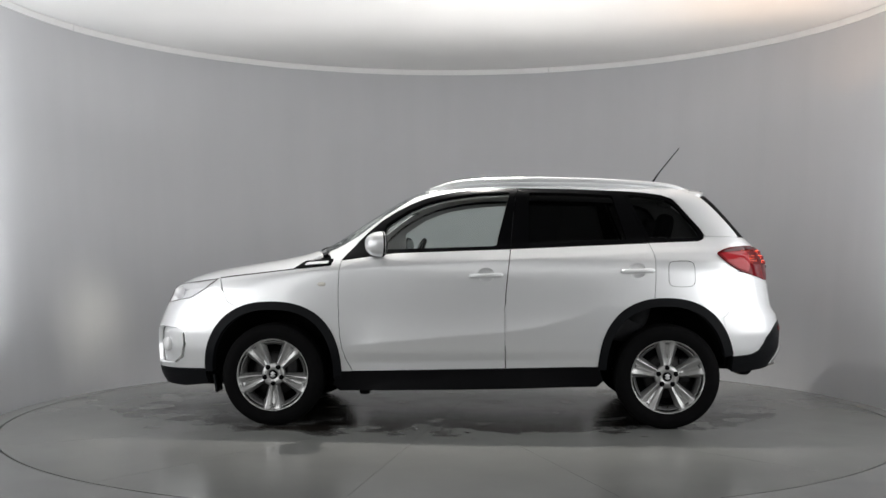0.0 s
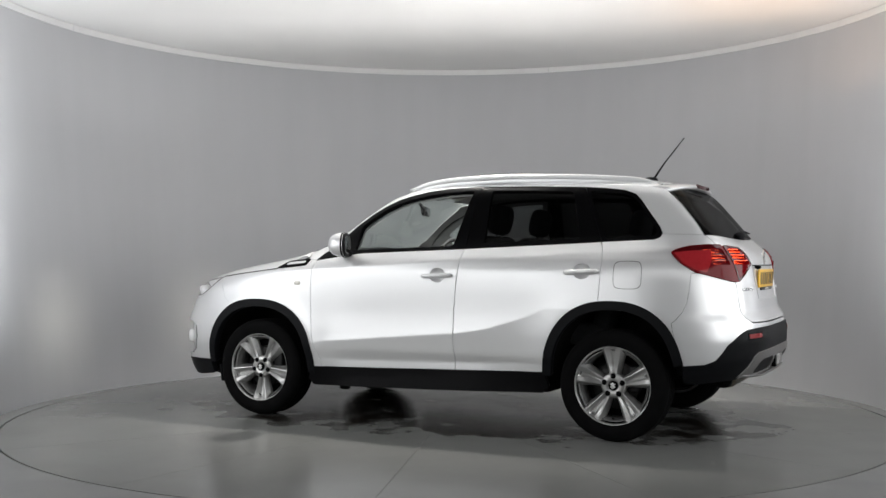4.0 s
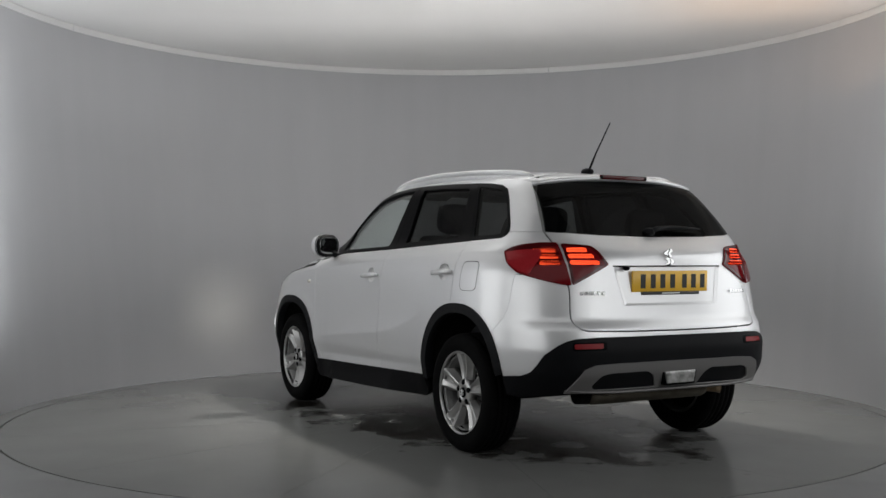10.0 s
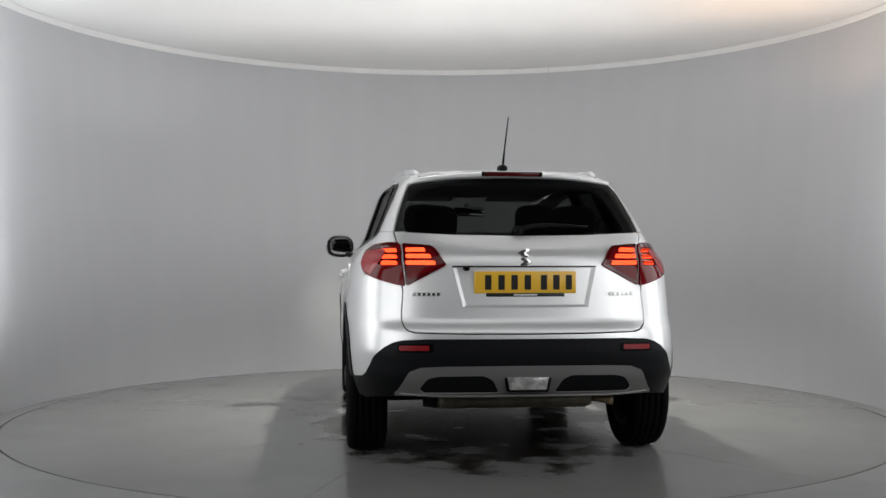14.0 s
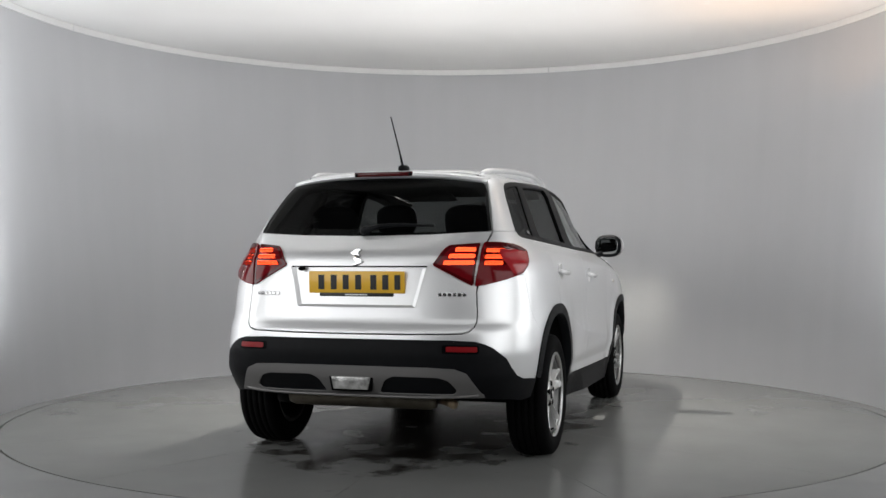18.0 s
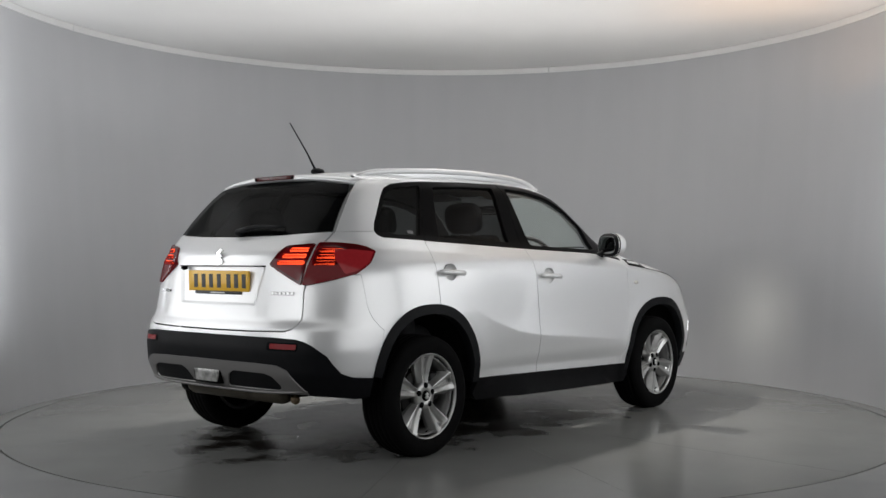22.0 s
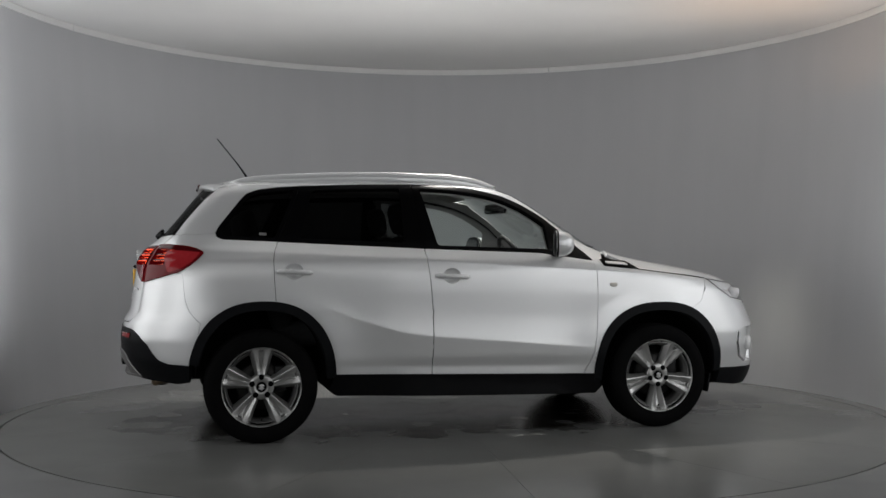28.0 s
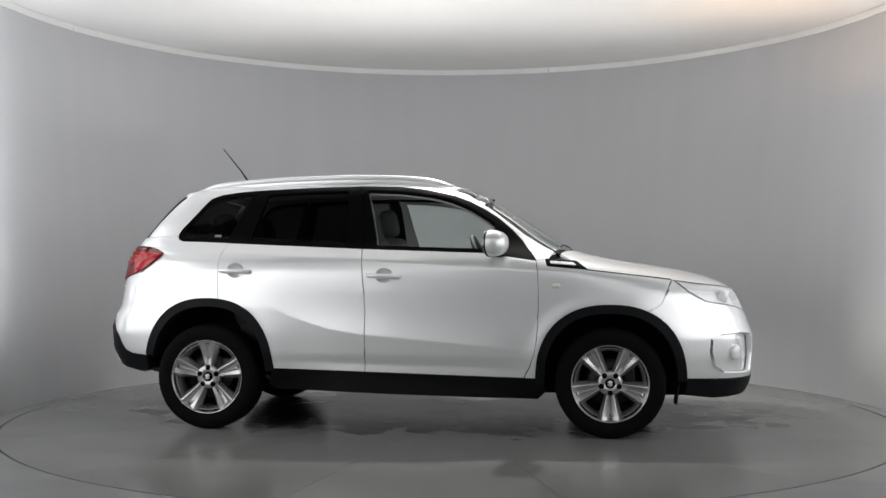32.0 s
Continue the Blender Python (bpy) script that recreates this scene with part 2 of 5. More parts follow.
def skin_point(skin, u, v, off=0.0):
    """Place and outward normal on a skin."""
    u, v = np.asarray(u, float), np.asarray(v, float)
    f, h = SKINS[skin], 0.004
    p = f(u, v)
    du = f(u + h, v) - f(u - h, v)
    dv = f(u, v + h) - f(u, v - h)
    n = np.cross(du, dv)
    n /= np.maximum(np.linalg.norm(n, axis=-1, keepdims=True), 1e-9)
    if skin == "rear":
        n = n * np.where((n[..., 1:2] * np.sign(p[..., 1:2] + 1e-9) - n[..., 0:1] * (p[..., 0:1] < 0)) < 0, -1, 1)
    elif skin == "front":
        n = n * np.where((n[..., 0:1] + np.abs(n[..., 1:2]) * np.sign(n[..., 1:2] * p[..., 1:2])) < 0, -1, 1)
    else:
        n = n * np.where(n[..., 2:3] < 0, -1, 1)
    return p + off * n, n


def lay(skin, pts):
    """Panel corners to the skin's own two coordinates. Points: (x, z) on the side, ("r", y, z) at the rear, ("f", y, z) at the front; top: (x, y)."""
    out, full = [], []
    for i, p in enumerate(pts):
        q = pts[(i + 1) % len(pts)]
        full.append(p)
        if skin != "top" and len(p) == len(q) and (len(p) == 2 or p[0] == q[0]):
            a, b = p[-2:], q[-2:]
            k = int(math.hypot(b[0] - a[0], b[1] - a[1]) / 0.05)
            for j in range(1, k):
                c = (a[0] + (b[0] - a[0]) * j / k, a[1] + (b[1] - a[1]) * j / k)
                full.append(c if len(p) == 2 else (p[0], *c))
    for p in full:
        if skin == "top":
            out.append((p[0], p[1]))
        elif p[0] == "r":
            out.append((p[1] - float(rear_corner(p[2])[1]), p[2]))
        elif p[0] == "f":
            out.append((p[1] - float(front_corner(p[2])[1]), p[2]))
        elif skin == "rear":
            out.append((p[0] - float(rear_corner(p[1])[0]), p[1]))
        else:
            out.append((float(front_corner(p[1])[0]) - p[0], p[1]))
    return out


def rounded(pts, r):
    if r <= 0:
        return [tuple(p) for p in pts]
    out, n = [], len(pts)
    P = [np.array(p, float) for p in pts]
    for i in range(n):
        a, b, c = P[i - 1], P[i], P[(i + 1) % n]
        la, lc = np.linalg.norm(a - b), np.linalg.norm(c - b)
        if la < 1e-6 or lc < 1e-6:
            continue
        k = min(r, la * 0.45, lc * 0.45)
        p, q = b + (a - b) * k / la, b + (c - b) * k / lc
        for t in (0, 0.25, 0.5, 0.75, 1):
            out.append(tuple((1 - t) ** 2 * p + 2 * t * (1 - t) * b + t * t * q))
    return out


def dense(pts, step):
    out, n = [], len(pts)
    for i in range(n):
        a, b = np.array(pts[i], float), np.array(pts[(i + 1) % n], float)
        k = max(1, int(np.ceil(np.linalg.norm(b - a) / step)))
        out += [tuple(a + (b - a) * j / k) for j in range(k)]
    return out


def area2(P):
    P = np.asarray(P)
    Q = np.roll(P, -1, 0)
    return float((P[:, 0] * Q[:, 1] - Q[:, 0] * P[:, 1]).sum())


def inset(pts, d):
    """Moves a loop's edge inwards by d."""
    P = np.array(pts, float)
    if area2(P) < 0:
        P = P[::-1]
    e = np.roll(P, -1, 0) - P
    e /= np.maximum(np.linalg.norm(e, axis=1, keepdims=True), 1e-9)
    nrm = np.stack([-e[:, 1], e[:, 0]], 1)
    m = nrm + np.roll(nrm, 1, 0)
    l2 = np.maximum((m ** 2).sum(1, keepdims=True), 0.6)
    return P + 2 * d * m / l2


def inside(P, loop):
    x, y = P[:, 0][:, None], P[:, 1][:, None]
    a, b = loop, np.roll(loop, -1, 0)
    cond = (a[:, 1] > y) != (b[:, 1] > y)
    with np.errstate(divide="ignore", invalid="ignore"):
        xi = a[:, 0] + (y - a[:, 1]) * (b[:, 0] - a[:, 0]) / (b[:, 1] - a[:, 1])
    return (cond & (x < xi)).sum(1) % 2 == 1


def near(P, loop, d):
    return (((P[:, None, :] - loop[None]) ** 2).sum(2).min(1)) < d * d


def part(name, bm, material, parent, label="", smooth=True):
    """Links a bmesh as one mesh object under a thing or a part."""
    me = bpy.data.meshes.new(name)
    bm.to_mesh(me)
    bm.free()
    me.materials.append(material)
    if smooth:
        for p in me.polygons:
            p.use_smooth = True
    ob = new(name, me)
    ob.parent = parent
    return tagged(ob, label) if label else ob


def mesh_part(name, verts, faces, material, parent, label="", normals=None, smooth=True):
    me = bpy.data.meshes.new(name)
    me.from_pydata([tuple(map(float, v)) for v in verts], [], [tuple(map(int, f)) for f in faces])
    me.materials.append(material)
    if smooth:
        for p in me.polygons:
            p.use_smooth = True
    if normals is not None:
        me.normals_split_custom_set_from_vertices([tuple(map(float, n)) for n in normals])
    ob = new(name, me)
    ob.parent = parent
    return tagged(ob, label) if label else ob


def panel(name, skin, loops, material, parent, off=0.0, gap=0.0025, depth=0.014, r=0.0, step=0.02, grid=0.03, side=1, label="", hole_r=0.02, bulge=None, shadow=True, both=False, side_lines=False):
    """A pressed panel on a skin: outline loops (the first outer, the rest holes) with a turned-in edge. side -1 mirrors it."""
    flat = []
    for i, l in enumerate(loops):
        L = dense(rounded(lay(skin, l), r if i == 0 else hole_r), step)
        L = inset(L, gap) if i == 0 else inset(L, 0.0)
        flat.append(np.asarray(L))
    outer = flat[0]
    lo, hi = outer.min(0), outer.max(0)
    gx, gy = np.meshgrid(np.arange(lo[0], hi[0], grid), np.arange(lo[1], hi[1], grid), indexing="ij")
    G = np.stack([gx.ravel(), gy.ravel()], 1)
    G = G[inside(G, outer)]
    for l in flat[1:]:
        G = G[~inside(G, l)]
    if skin == "rear" and material is PAINT and side_lines:
        for line in (low_crease, shoulder, door_foot):
            xs = np.arange(-0.5, 3.0, 0.012)
            for dz in (-0.009, 0.0, 0.009):
                zs = line(xs) + dz
                K = np.stack([xs - rear_corner(zs)[0], zs], 1)
                K = K[inside(K, outer)]
                for l in flat[1:]:
                    K = K[~inside(K, l)]
                if len(K):
                    G = np.concatenate([G[~near(G, K, 0.006)], K])
    G = G[~near(G, np.concatenate(flat), grid * 0.45)] if len(G) else G
    pts, edges, base = [], [], 0
    for l in flat:
        k = len(l)
        pts += [tuple(p) for p in l]
        edges += [(base + i, base + (i + 1) % k) for i in range(k)]
        base += k
    pts += [tuple(p) for p in G]
    v2, e2, f2, *_ = geometry.delaunay_2d_cdt([Vector(p) for p in pts], edges, [], 0, 1e-6)
    A = np.array([tuple(v) for v in v2])
    cen = np.array([[A[i] for i in f] for f in f2]).mean(1)
    keep = inside(cen, outer)
    for l in flat[1:]:
        keep &= ~inside(cen, l)
    P, N = skin_point(skin, A[:, 0], A[:, 1], off)
    if both:
        P[:, 1] = np.maximum(P[:, 1], 0)
    if bulge is not None:
        P = P + N * bulge(A)[:, None]
    faces = []
    for f, k in zip(f2, keep):
        if k:
            a, b, c = P[f[0]], P[f[1]], P[f[2]]
            faces.append(tuple(f) if np.dot(np.cross(b - a, c - a), N[f[0]]) > 0 else tuple(f)[::-1])
    V, NN = [P], [N]
    cnt = len(P)
    for li, l in enumerate(flat):
        Q, M = skin_point(skin, l[:, 0], l[:, 1], off)
        if both:
            Q[:, 1] = np.maximum(Q[:, 1], 0)
        if bulge is not None:
            Q = Q + M * bulge(l)[:, None]
        k = len(l)
        T = np.roll(Q, -1, 0) - np.roll(Q, 1, 0)
        S = np.cross(T, M)
        S /= np.maximum(np.linalg.norm(S, axis=1, keepdims=True), 1e-9)
        mid = Q.mean(0)
        sgn = np.sign((S * (Q - mid)).sum()) or 1
        S = S * (sgn if li == 0 else -sgn)
        V += [Q, Q - M * depth]
        NN += [(S + 0.6 * M), S]
        for i in range(k):
            j = (i + 1) % k
            if both and abs(Q[i][1]) < 0.002 and abs(Q[j][1]) < 0.002:
                continue
            q = (cnt + i, cnt + j, cnt + k + j, cnt + k + i)
            a, b, c = Q[i], Q[j], (Q - M * depth)[j]
            faces.append(q if np.dot(np.cross(b - a, c - a), S[i]) > 0 else q[::-1])
        cnt += 2 * k
    V, NN = np.concatenate(V), np.concatenate(NN)
    if side < 0:
        V, NN = V * (1, -1, 1), NN * (1, -1, 1)
        faces = [f[::-1] for f in faces]
    if both:
        k = len(V)
        V, NN = np.concatenate([V, V * (1, -1, 1)]), np.concatenate([NN, NN * (1, -1, 1)])
        faces = faces + [tuple(k + i for i in f[::-1]) for f in faces]
    NN = NN / np.maximum(np.linalg.norm(NN, axis=1, keepdims=True), 1e-9)
    ob = mesh_part(name, V, faces, material, parent, label, NN)
    ob.visible_shadow = shadow
    return ob

# ---- the booth ----
WALL = mat("matt_white_wall", (0.43, 0.434, 0.445), 0.55, var=0.022, scale=3, bump=0.05, bump_scale=60)
def upright_streaks(m, squeeze):
    """Draws a material's broad variation out into upright streaks."""
    nt = m.node_tree
    co = next(n for n in nt.nodes if n.type == "TEX_COORD")
    noise = next(n for n in nt.nodes if n.type == "TEX_NOISE")
    mp = nt.nodes.new("ShaderNodeMapping")
    mp.inputs["Scale"].default_value = (1.6, 1.6, squeeze)
    nt.links.new(co.outputs["Object"], mp.inputs["Vector"])
    nt.links.new(mp.outputs[0], noise.inputs["Vector"])


upright_streaks(WALL, 0.12)
CEILING = mat("white_ceiling", (0.79, 0.785, 0.775), 0.9, var=0.015, scale=2)
TRIM = mat("pale_grey_trim", (0.68, 0.68, 0.67), 0.5, var=0.04, scale=5)
FLOOR = mat("grey_floor_paint", (0.205, 0.208, 0.203), 0.24, var=0.05, scale=3, rough_var=0.02, spec=0.16, bump=0.03, bump_scale=60)
ROOM_DARK = mat("dark_room_paint", (0.04, 0.04, 0.042), 0.9)


def ring_wall():
    V, F = [], []
    N = 160
    a0, a1 = -6, 186
    prof = ((3.08, 0.0), (3.145, 0.75), (3.21, 1.49), (3.275, 2.23), (3.335, 2.94), (3.395, 2.94), (3.14, 0.0))
    k = len(prof)
    for i in range(N + 1):
        a = radians(a0 + (a1 - a0) * i / N)
        for R, z in prof:
            V.append((R * math.cos(a), -0.04 + R * math.sin(a), z))
    for i in range(N):
        for j in range(k):
            F.append((k * i + j, k * i + (j + 1) % k, k * (i + 1) + (j + 1) % k, k * (i + 1) + j))
    F += [tuple(range(k)), tuple(N * k + j for j in range(k))[::-1]]
    me = bpy.data.meshes.new("wall_booth")
    me.from_pydata(V, [], F)
    me.materials.append(WALL)
    for p in me.polygons:
        p.use_smooth = len(p.vertices) == 4
    me.set_sharp_from_angle(angle=radians(40))
    return tagged(new("wall_booth", me), "curved white booth wall", kind="structure")


ring_wall()


def plain(name, verts, faces, material, kind="structure", label=""):
    me = bpy.data.meshes.new(name)
    me.from_pydata(verts, [], faces)
    me.materials.append(material)
    return tagged(new(name, me), label, kind=kind)


def ring(name, r0, r1, z0, z1, material, cy=0.0, a0=0.0, a1=360.0, n=144, label="", kind="structure"):
    """A flat band between two radii with thickness."""
    V, F = [], []
    closed = a1 - a0 >= 360
    m = n if closed else n + 1
    for i in range(m):
        a = radians(a0 + (a1 - a0) * i / n)
        c, s = math.cos(a), math.sin(a)
        V += [(r0 * c, cy + r0 * s, z0), (r1 * c, cy + r1 * s, z0), (r1 * c, cy + r1 * s, z1), (r0 * c, cy + r0 * s, z1)]
    for i in range(n):
        j = (i + 1) % m
        for k in range(4):
            F.append((4 * i + k, 4 * i + (k + 1) % 4, 4 * j + (k + 1) % 4, 4 * j + k))
    if not closed:
        F += [(0, 1, 2, 3), (4 * n + 3, 4 * n + 2, 4 * n + 1, 4 * n)]
    bm = bmesh.new()
    vs = [bm.verts.new(v) for v in V]
    for f in F:
        bm.faces.new([vs[i] for i in f])
    bmesh.ops.recalc_face_normals(bm, faces=bm.faces)
    me = bpy.data.meshes.new(name)
    bm.to_mesh(me)
    bm.free()
    me.materials.append(material)
    ob = new(name, me)
    return tagged(ob, label, kind=kind) if kind else ob


R_TABLE, TRIM_1, TRIM_2 = 2.94, 72.76, 158.41
ring("floor", R_TABLE + 0.015, 14.0, -0.05, 0.0, FLOOR, label="grey painted concrete floor")
plain("floor_pit", [(-4, -4, -0.06), (4, -4, -0.06), (4, 4, -0.06), (-4, 4, -0.06)], [(0, 1, 2, 3)], ROOM_DARK)


def stained_shaded_floor():
    """Floor paint with dark damp stains and scuffs, spread and blackened as painted shade under the car."""
    m = mat("stained_shaded_floor_paint", (0.34, 0.345, 0.335), 0.2, spec=0.16, rough_var=0.025, scale=1.5, bump=0.03, bump_scale=60)
    nt = m.node_tree
    b = nt.nodes["Principled BSDF"]
    co = nt.nodes.new("ShaderNodeTexCoord")
    fine, broad, blot = (nt.nodes.new("ShaderNodeTexNoise") for _ in range(3))
    for n, sc, d in ((fine, 40, 6), (broad, 2.2, 6), (blot, 3.2, 9)):
        n.inputs["Scale"].default_value, n.inputs["Detail"].default_value = sc, d
        nt.links.new(co.outputs["Object"], n.inputs["Vector"])
    # oval about the car's footprint: stains inside it also paint its shade
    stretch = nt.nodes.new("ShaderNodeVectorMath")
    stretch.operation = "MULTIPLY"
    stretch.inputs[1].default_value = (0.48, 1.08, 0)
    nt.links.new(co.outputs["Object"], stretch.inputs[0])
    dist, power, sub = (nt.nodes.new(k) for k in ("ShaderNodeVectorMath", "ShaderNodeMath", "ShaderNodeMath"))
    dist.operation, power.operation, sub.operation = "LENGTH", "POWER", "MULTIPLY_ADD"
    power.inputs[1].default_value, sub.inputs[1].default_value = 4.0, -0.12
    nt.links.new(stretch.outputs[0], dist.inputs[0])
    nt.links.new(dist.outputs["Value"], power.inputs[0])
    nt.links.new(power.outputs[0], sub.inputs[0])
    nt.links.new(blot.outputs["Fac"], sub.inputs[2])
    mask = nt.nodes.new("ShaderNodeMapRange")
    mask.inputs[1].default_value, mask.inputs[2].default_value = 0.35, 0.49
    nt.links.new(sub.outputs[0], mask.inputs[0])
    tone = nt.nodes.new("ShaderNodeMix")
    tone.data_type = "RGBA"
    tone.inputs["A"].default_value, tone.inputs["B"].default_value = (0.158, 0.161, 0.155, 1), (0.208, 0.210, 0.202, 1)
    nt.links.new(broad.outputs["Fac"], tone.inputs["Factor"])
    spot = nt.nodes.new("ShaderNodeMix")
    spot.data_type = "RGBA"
    # brown stain colour, deepened to near black for the shade under the car
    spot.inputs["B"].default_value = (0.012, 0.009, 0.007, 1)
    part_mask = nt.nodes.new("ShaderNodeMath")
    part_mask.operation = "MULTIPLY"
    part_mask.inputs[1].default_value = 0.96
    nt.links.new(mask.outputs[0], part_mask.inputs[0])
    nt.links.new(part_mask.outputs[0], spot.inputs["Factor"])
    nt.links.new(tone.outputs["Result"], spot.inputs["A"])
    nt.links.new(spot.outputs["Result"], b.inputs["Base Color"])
    return m


TABLE_PAINT = stained_shaded_floor()
turntable = tagged(new("turntable"), "large grey painted turntable of fourteen plates, set in the floor", "turntable")


def table_plates():
    """Fourteen wedge plates round the axis, with hairline joints."""
    n, k, g = 14, 10, 0.0012
    for j in range(n):
        a0, a1 = radians(3 + 360 / n * j), radians(3 + 360 / n * (j + 1))
        mid = (a0 + a1) / 2
        ox, oy = g / math.sin((a1 - a0) / 2) * math.cos(mid), g / math.sin((a1 - a0) / 2) * math.sin(mid)
        da = g / R_TABLE
        rim = [(R_TABLE * math.cos(a0 + da + (a1 - a0 - 2 * da) * i / k), R_TABLE * math.sin(a0 + da + (a1 - a0 - 2 * da) * i / k)) for i in range(k + 1)]
        loop = [(ox, oy)] + rim
        top = [(x, y, 0.0) for x, y in loop]
        low = [(x, y, -0.03) for x, y in loop]
        c = len(loop)
        F = [tuple(range(c))] + [(i, c + i, c + (i + 1) % c, (i + 1) % c) for i in range(c)]
        me = bpy.data.meshes.new("plate")
        me.from_pydata(top + low, [], F)
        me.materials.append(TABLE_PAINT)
        new("plate", me).parent = turntable


table_plates()

# lip along the wall's top, in three lengths, and the ceiling above it
for a0, a1 in ((-6, TRIM_1 - 0.05), (TRIM_1 + 0.05, TRIM_2 - 0.05), (TRIM_2 + 0.05, 186)):
    ring("trim", 3.322, 3.40, 2.940, 2.992, TRIM, -0.04, a0, a1, 60, "pale grey lip along the top of the wall")


def ceiling():
    """A white disc over the booth, cut straight at its opening."""
    pts = [(3.42 * math.cos(radians(a)), -0.04 + 3.42 * math.sin(radians(a))) for a in np.linspace(-30, 210, 97)]
    k = len(pts)
    V = [(x, y, 2.996) for x, y in pts] + [(x, y, 3.05) for x, y in pts]
    F = [tuple(range(k))[::-1], tuple(range(k, 2 * k))] + [(i, (i + 1) % k, k + (i + 1) % k, k + i) for i in range(k)]
    plain("ceiling", V, F, CEILING, label="white ceiling over the booth")


ceiling()

# the dark studio round the booth
X, Y0, Y1, Z = 5.2, -9.6, 5.2, 3.08


def slab(name, lo, hi):
    """An upright or flat slab between two corners."""
    V = [(x, y, z) for z in (lo[2], hi[2]) for x, y in ((lo[0], lo[1]), (hi[0], lo[1]), (hi[0], hi[1]), (lo[0], hi[1]))]
    F = [(3, 2, 1, 0), (4, 5, 6, 7), (0, 1, 5, 4), (1, 2, 6, 5), (2, 3, 7, 6), (3, 0, 4, 7)]
    return plain(name, V, F, ROOM_DARK)


slab("wall_north", (-X, Y1, 0), (X, Y1 + 0.12, Z))
slab("wall_south", (-X, Y0 - 0.12, 0), (X, Y0, Z))
slab("wall_west", (-X - 0.12, Y0, 0), (-X, Y1, Z))
slab("wall_east", (X, Y0, 0), (X + 0.12, Y1, Z))
slab("ceiling_studio", (-X - 0.12, Y0 - 0.12, Z + 0.004), (X + 0.12, Y1 + 0.12, Z + 0.12))


# ---- small solids ----
def box_bm(size, bevel=0.0, m=None, segs=2):
    bm = bmesh.new()
    bmesh.ops.create_cube(bm, size=1)
    bmesh.ops.scale(bm, vec=size, verts=bm.verts)
    if bevel:
        bmesh.ops.bevel(bm, geom=bm.edges[:], offset=bevel, segments=segs, affect="EDGES", profile=0.5)
    if m is not None:
        bmesh.ops.transform(bm, matrix=m, verts=bm.verts)
    return bm


def lathe_bm(profile, n=48, axis="y", m=None, caps=True):
    """Turns (radius, along) pairs round an axis."""
    bm = bmesh.new()
    rings = []
    for r, h in profile:
        ring = []
        for i in range(n):
            a = 2 * math.pi * i / n
            c, s = r * math.cos(a), r * math.sin(a)
            ring.append(bm.verts.new({"y": (c, h, s), "x": (h, c, s), "z": (c, s, h)}[axis]))
        rings.append(ring)
    for A, B in zip(rings, rings[1:]):
        for i in range(n):
            bm.faces.new((A[i], A[(i + 1) % n], B[(i + 1) % n], B[i]))
    for ring, r in ((rings[0], profile[0][0]), (rings[-1], profile[-1][0])):
        if r > 1e-5 and caps:
            bm.faces.new(ring)
    bmesh.ops.remove_doubles(bm, verts=bm.verts, dist=1e-6)
    bmesh.ops.recalc_face_normals(bm, faces=bm.faces)
    if m is not None:
        bmesh.ops.transform(bm, matrix=m, verts=bm.verts)
    return bm


def tube_bm(path, radii, n=12, flat=1.0):
    """A tube along a path; flat squashes it upright."""
    bm = bmesh.new()
    rings = []
    P = [Vector(p) for p in path]
    for i, p in enumerate(P):
        d = (P[min(i + 1, len(P) - 1)] - P[max(i - 1, 0)]).normalized()
        u = d.cross(Vector((0, 0, 1)))
        if u.length < 1e-3:
            u = d.cross(Vector((0, 1, 0)))
        u.normalize()
        w = u.cross(d)
        r = radii[i] if isinstance(radii, (list, tuple)) else radii
        rings.append([bm.verts.new(p + u * r * math.cos(2 * math.pi * k / n) + w * r * flat * math.sin(2 * math.pi * k / n)) for k in range(n)])
    for A, B in zip(rings, rings[1:]):
        for k in range(n):
            bm.faces.new((A[k], A[(k + 1) % n], B[(k + 1) % n], B[k]))
    bm.faces.new(rings[0])
    bm.faces.new(rings[-1])
    bmesh.ops.recalc_face_normals(bm, faces=bm.faces)
    return bm


def prism_bm(pts, lo, hi, plane="xz", bevel=0.0):
    """A flat outline given thickness along the third axis."""
    bm = bmesh.new()
    put = {"xz": lambda a, b, h: (a, h, b), "yz": lambda a, b, h: (h, a, b), "xy": lambda a, b, h: (a, b, h)}[plane]
    A = [bm.verts.new(put(a, b, lo)) for a, b in pts]
    B = [bm.verts.new(put(a, b, hi)) for a, b in pts]
    k = len(pts)
    bm.faces.new(A)
    bm.faces.new(B)
    for i in range(k):
        bm.faces.new((A[i], A[(i + 1) % k], B[(i + 1) % k], B[i]))
    bmesh.ops.recalc_face_normals(bm, faces=bm.faces)
    if bevel:
        bmesh.ops.bevel(bm, geom=bm.edges[:], offset=bevel, segments=2, affect="EDGES", profile=0.5)
    return bm


def ellipsoid_bm(size, m=None, power=2.0):
    bm = bmesh.new()
    bmesh.ops.create_uvsphere(bm, u_segments=32, v_segments=18, radius=1)
    for v in bm.verts:
        c = [math.copysign(abs(k) ** (2 / power), k) for k in v.co]
        v.co = Vector((c[0] * size[0], c[1] * size[1], c[2] * size[2]))
    if m is not None:
        bmesh.ops.transform(bm, matrix=m, verts=bm.verts)
    return bm


def arch_pts(i, a0, a1, grow=0.0, n=28):
    """Points of a wheel arch's edge; angle 0 points to the front, 90 up."""
    cx, cz, rx, rz = ARCHES[i]
    out = []
    for k in range(n + 1):
        a = radians(a0 + (a1 - a0) * k / n)
        c, s = math.cos(a), math.sin(a)
        q = (abs(c) ** 2.35 + abs(s) ** 2.35) ** (-1 / 2.35)
        out.append((cx + (rx + grow) * q * c, cz + (rz + grow) * q * s))
    return out


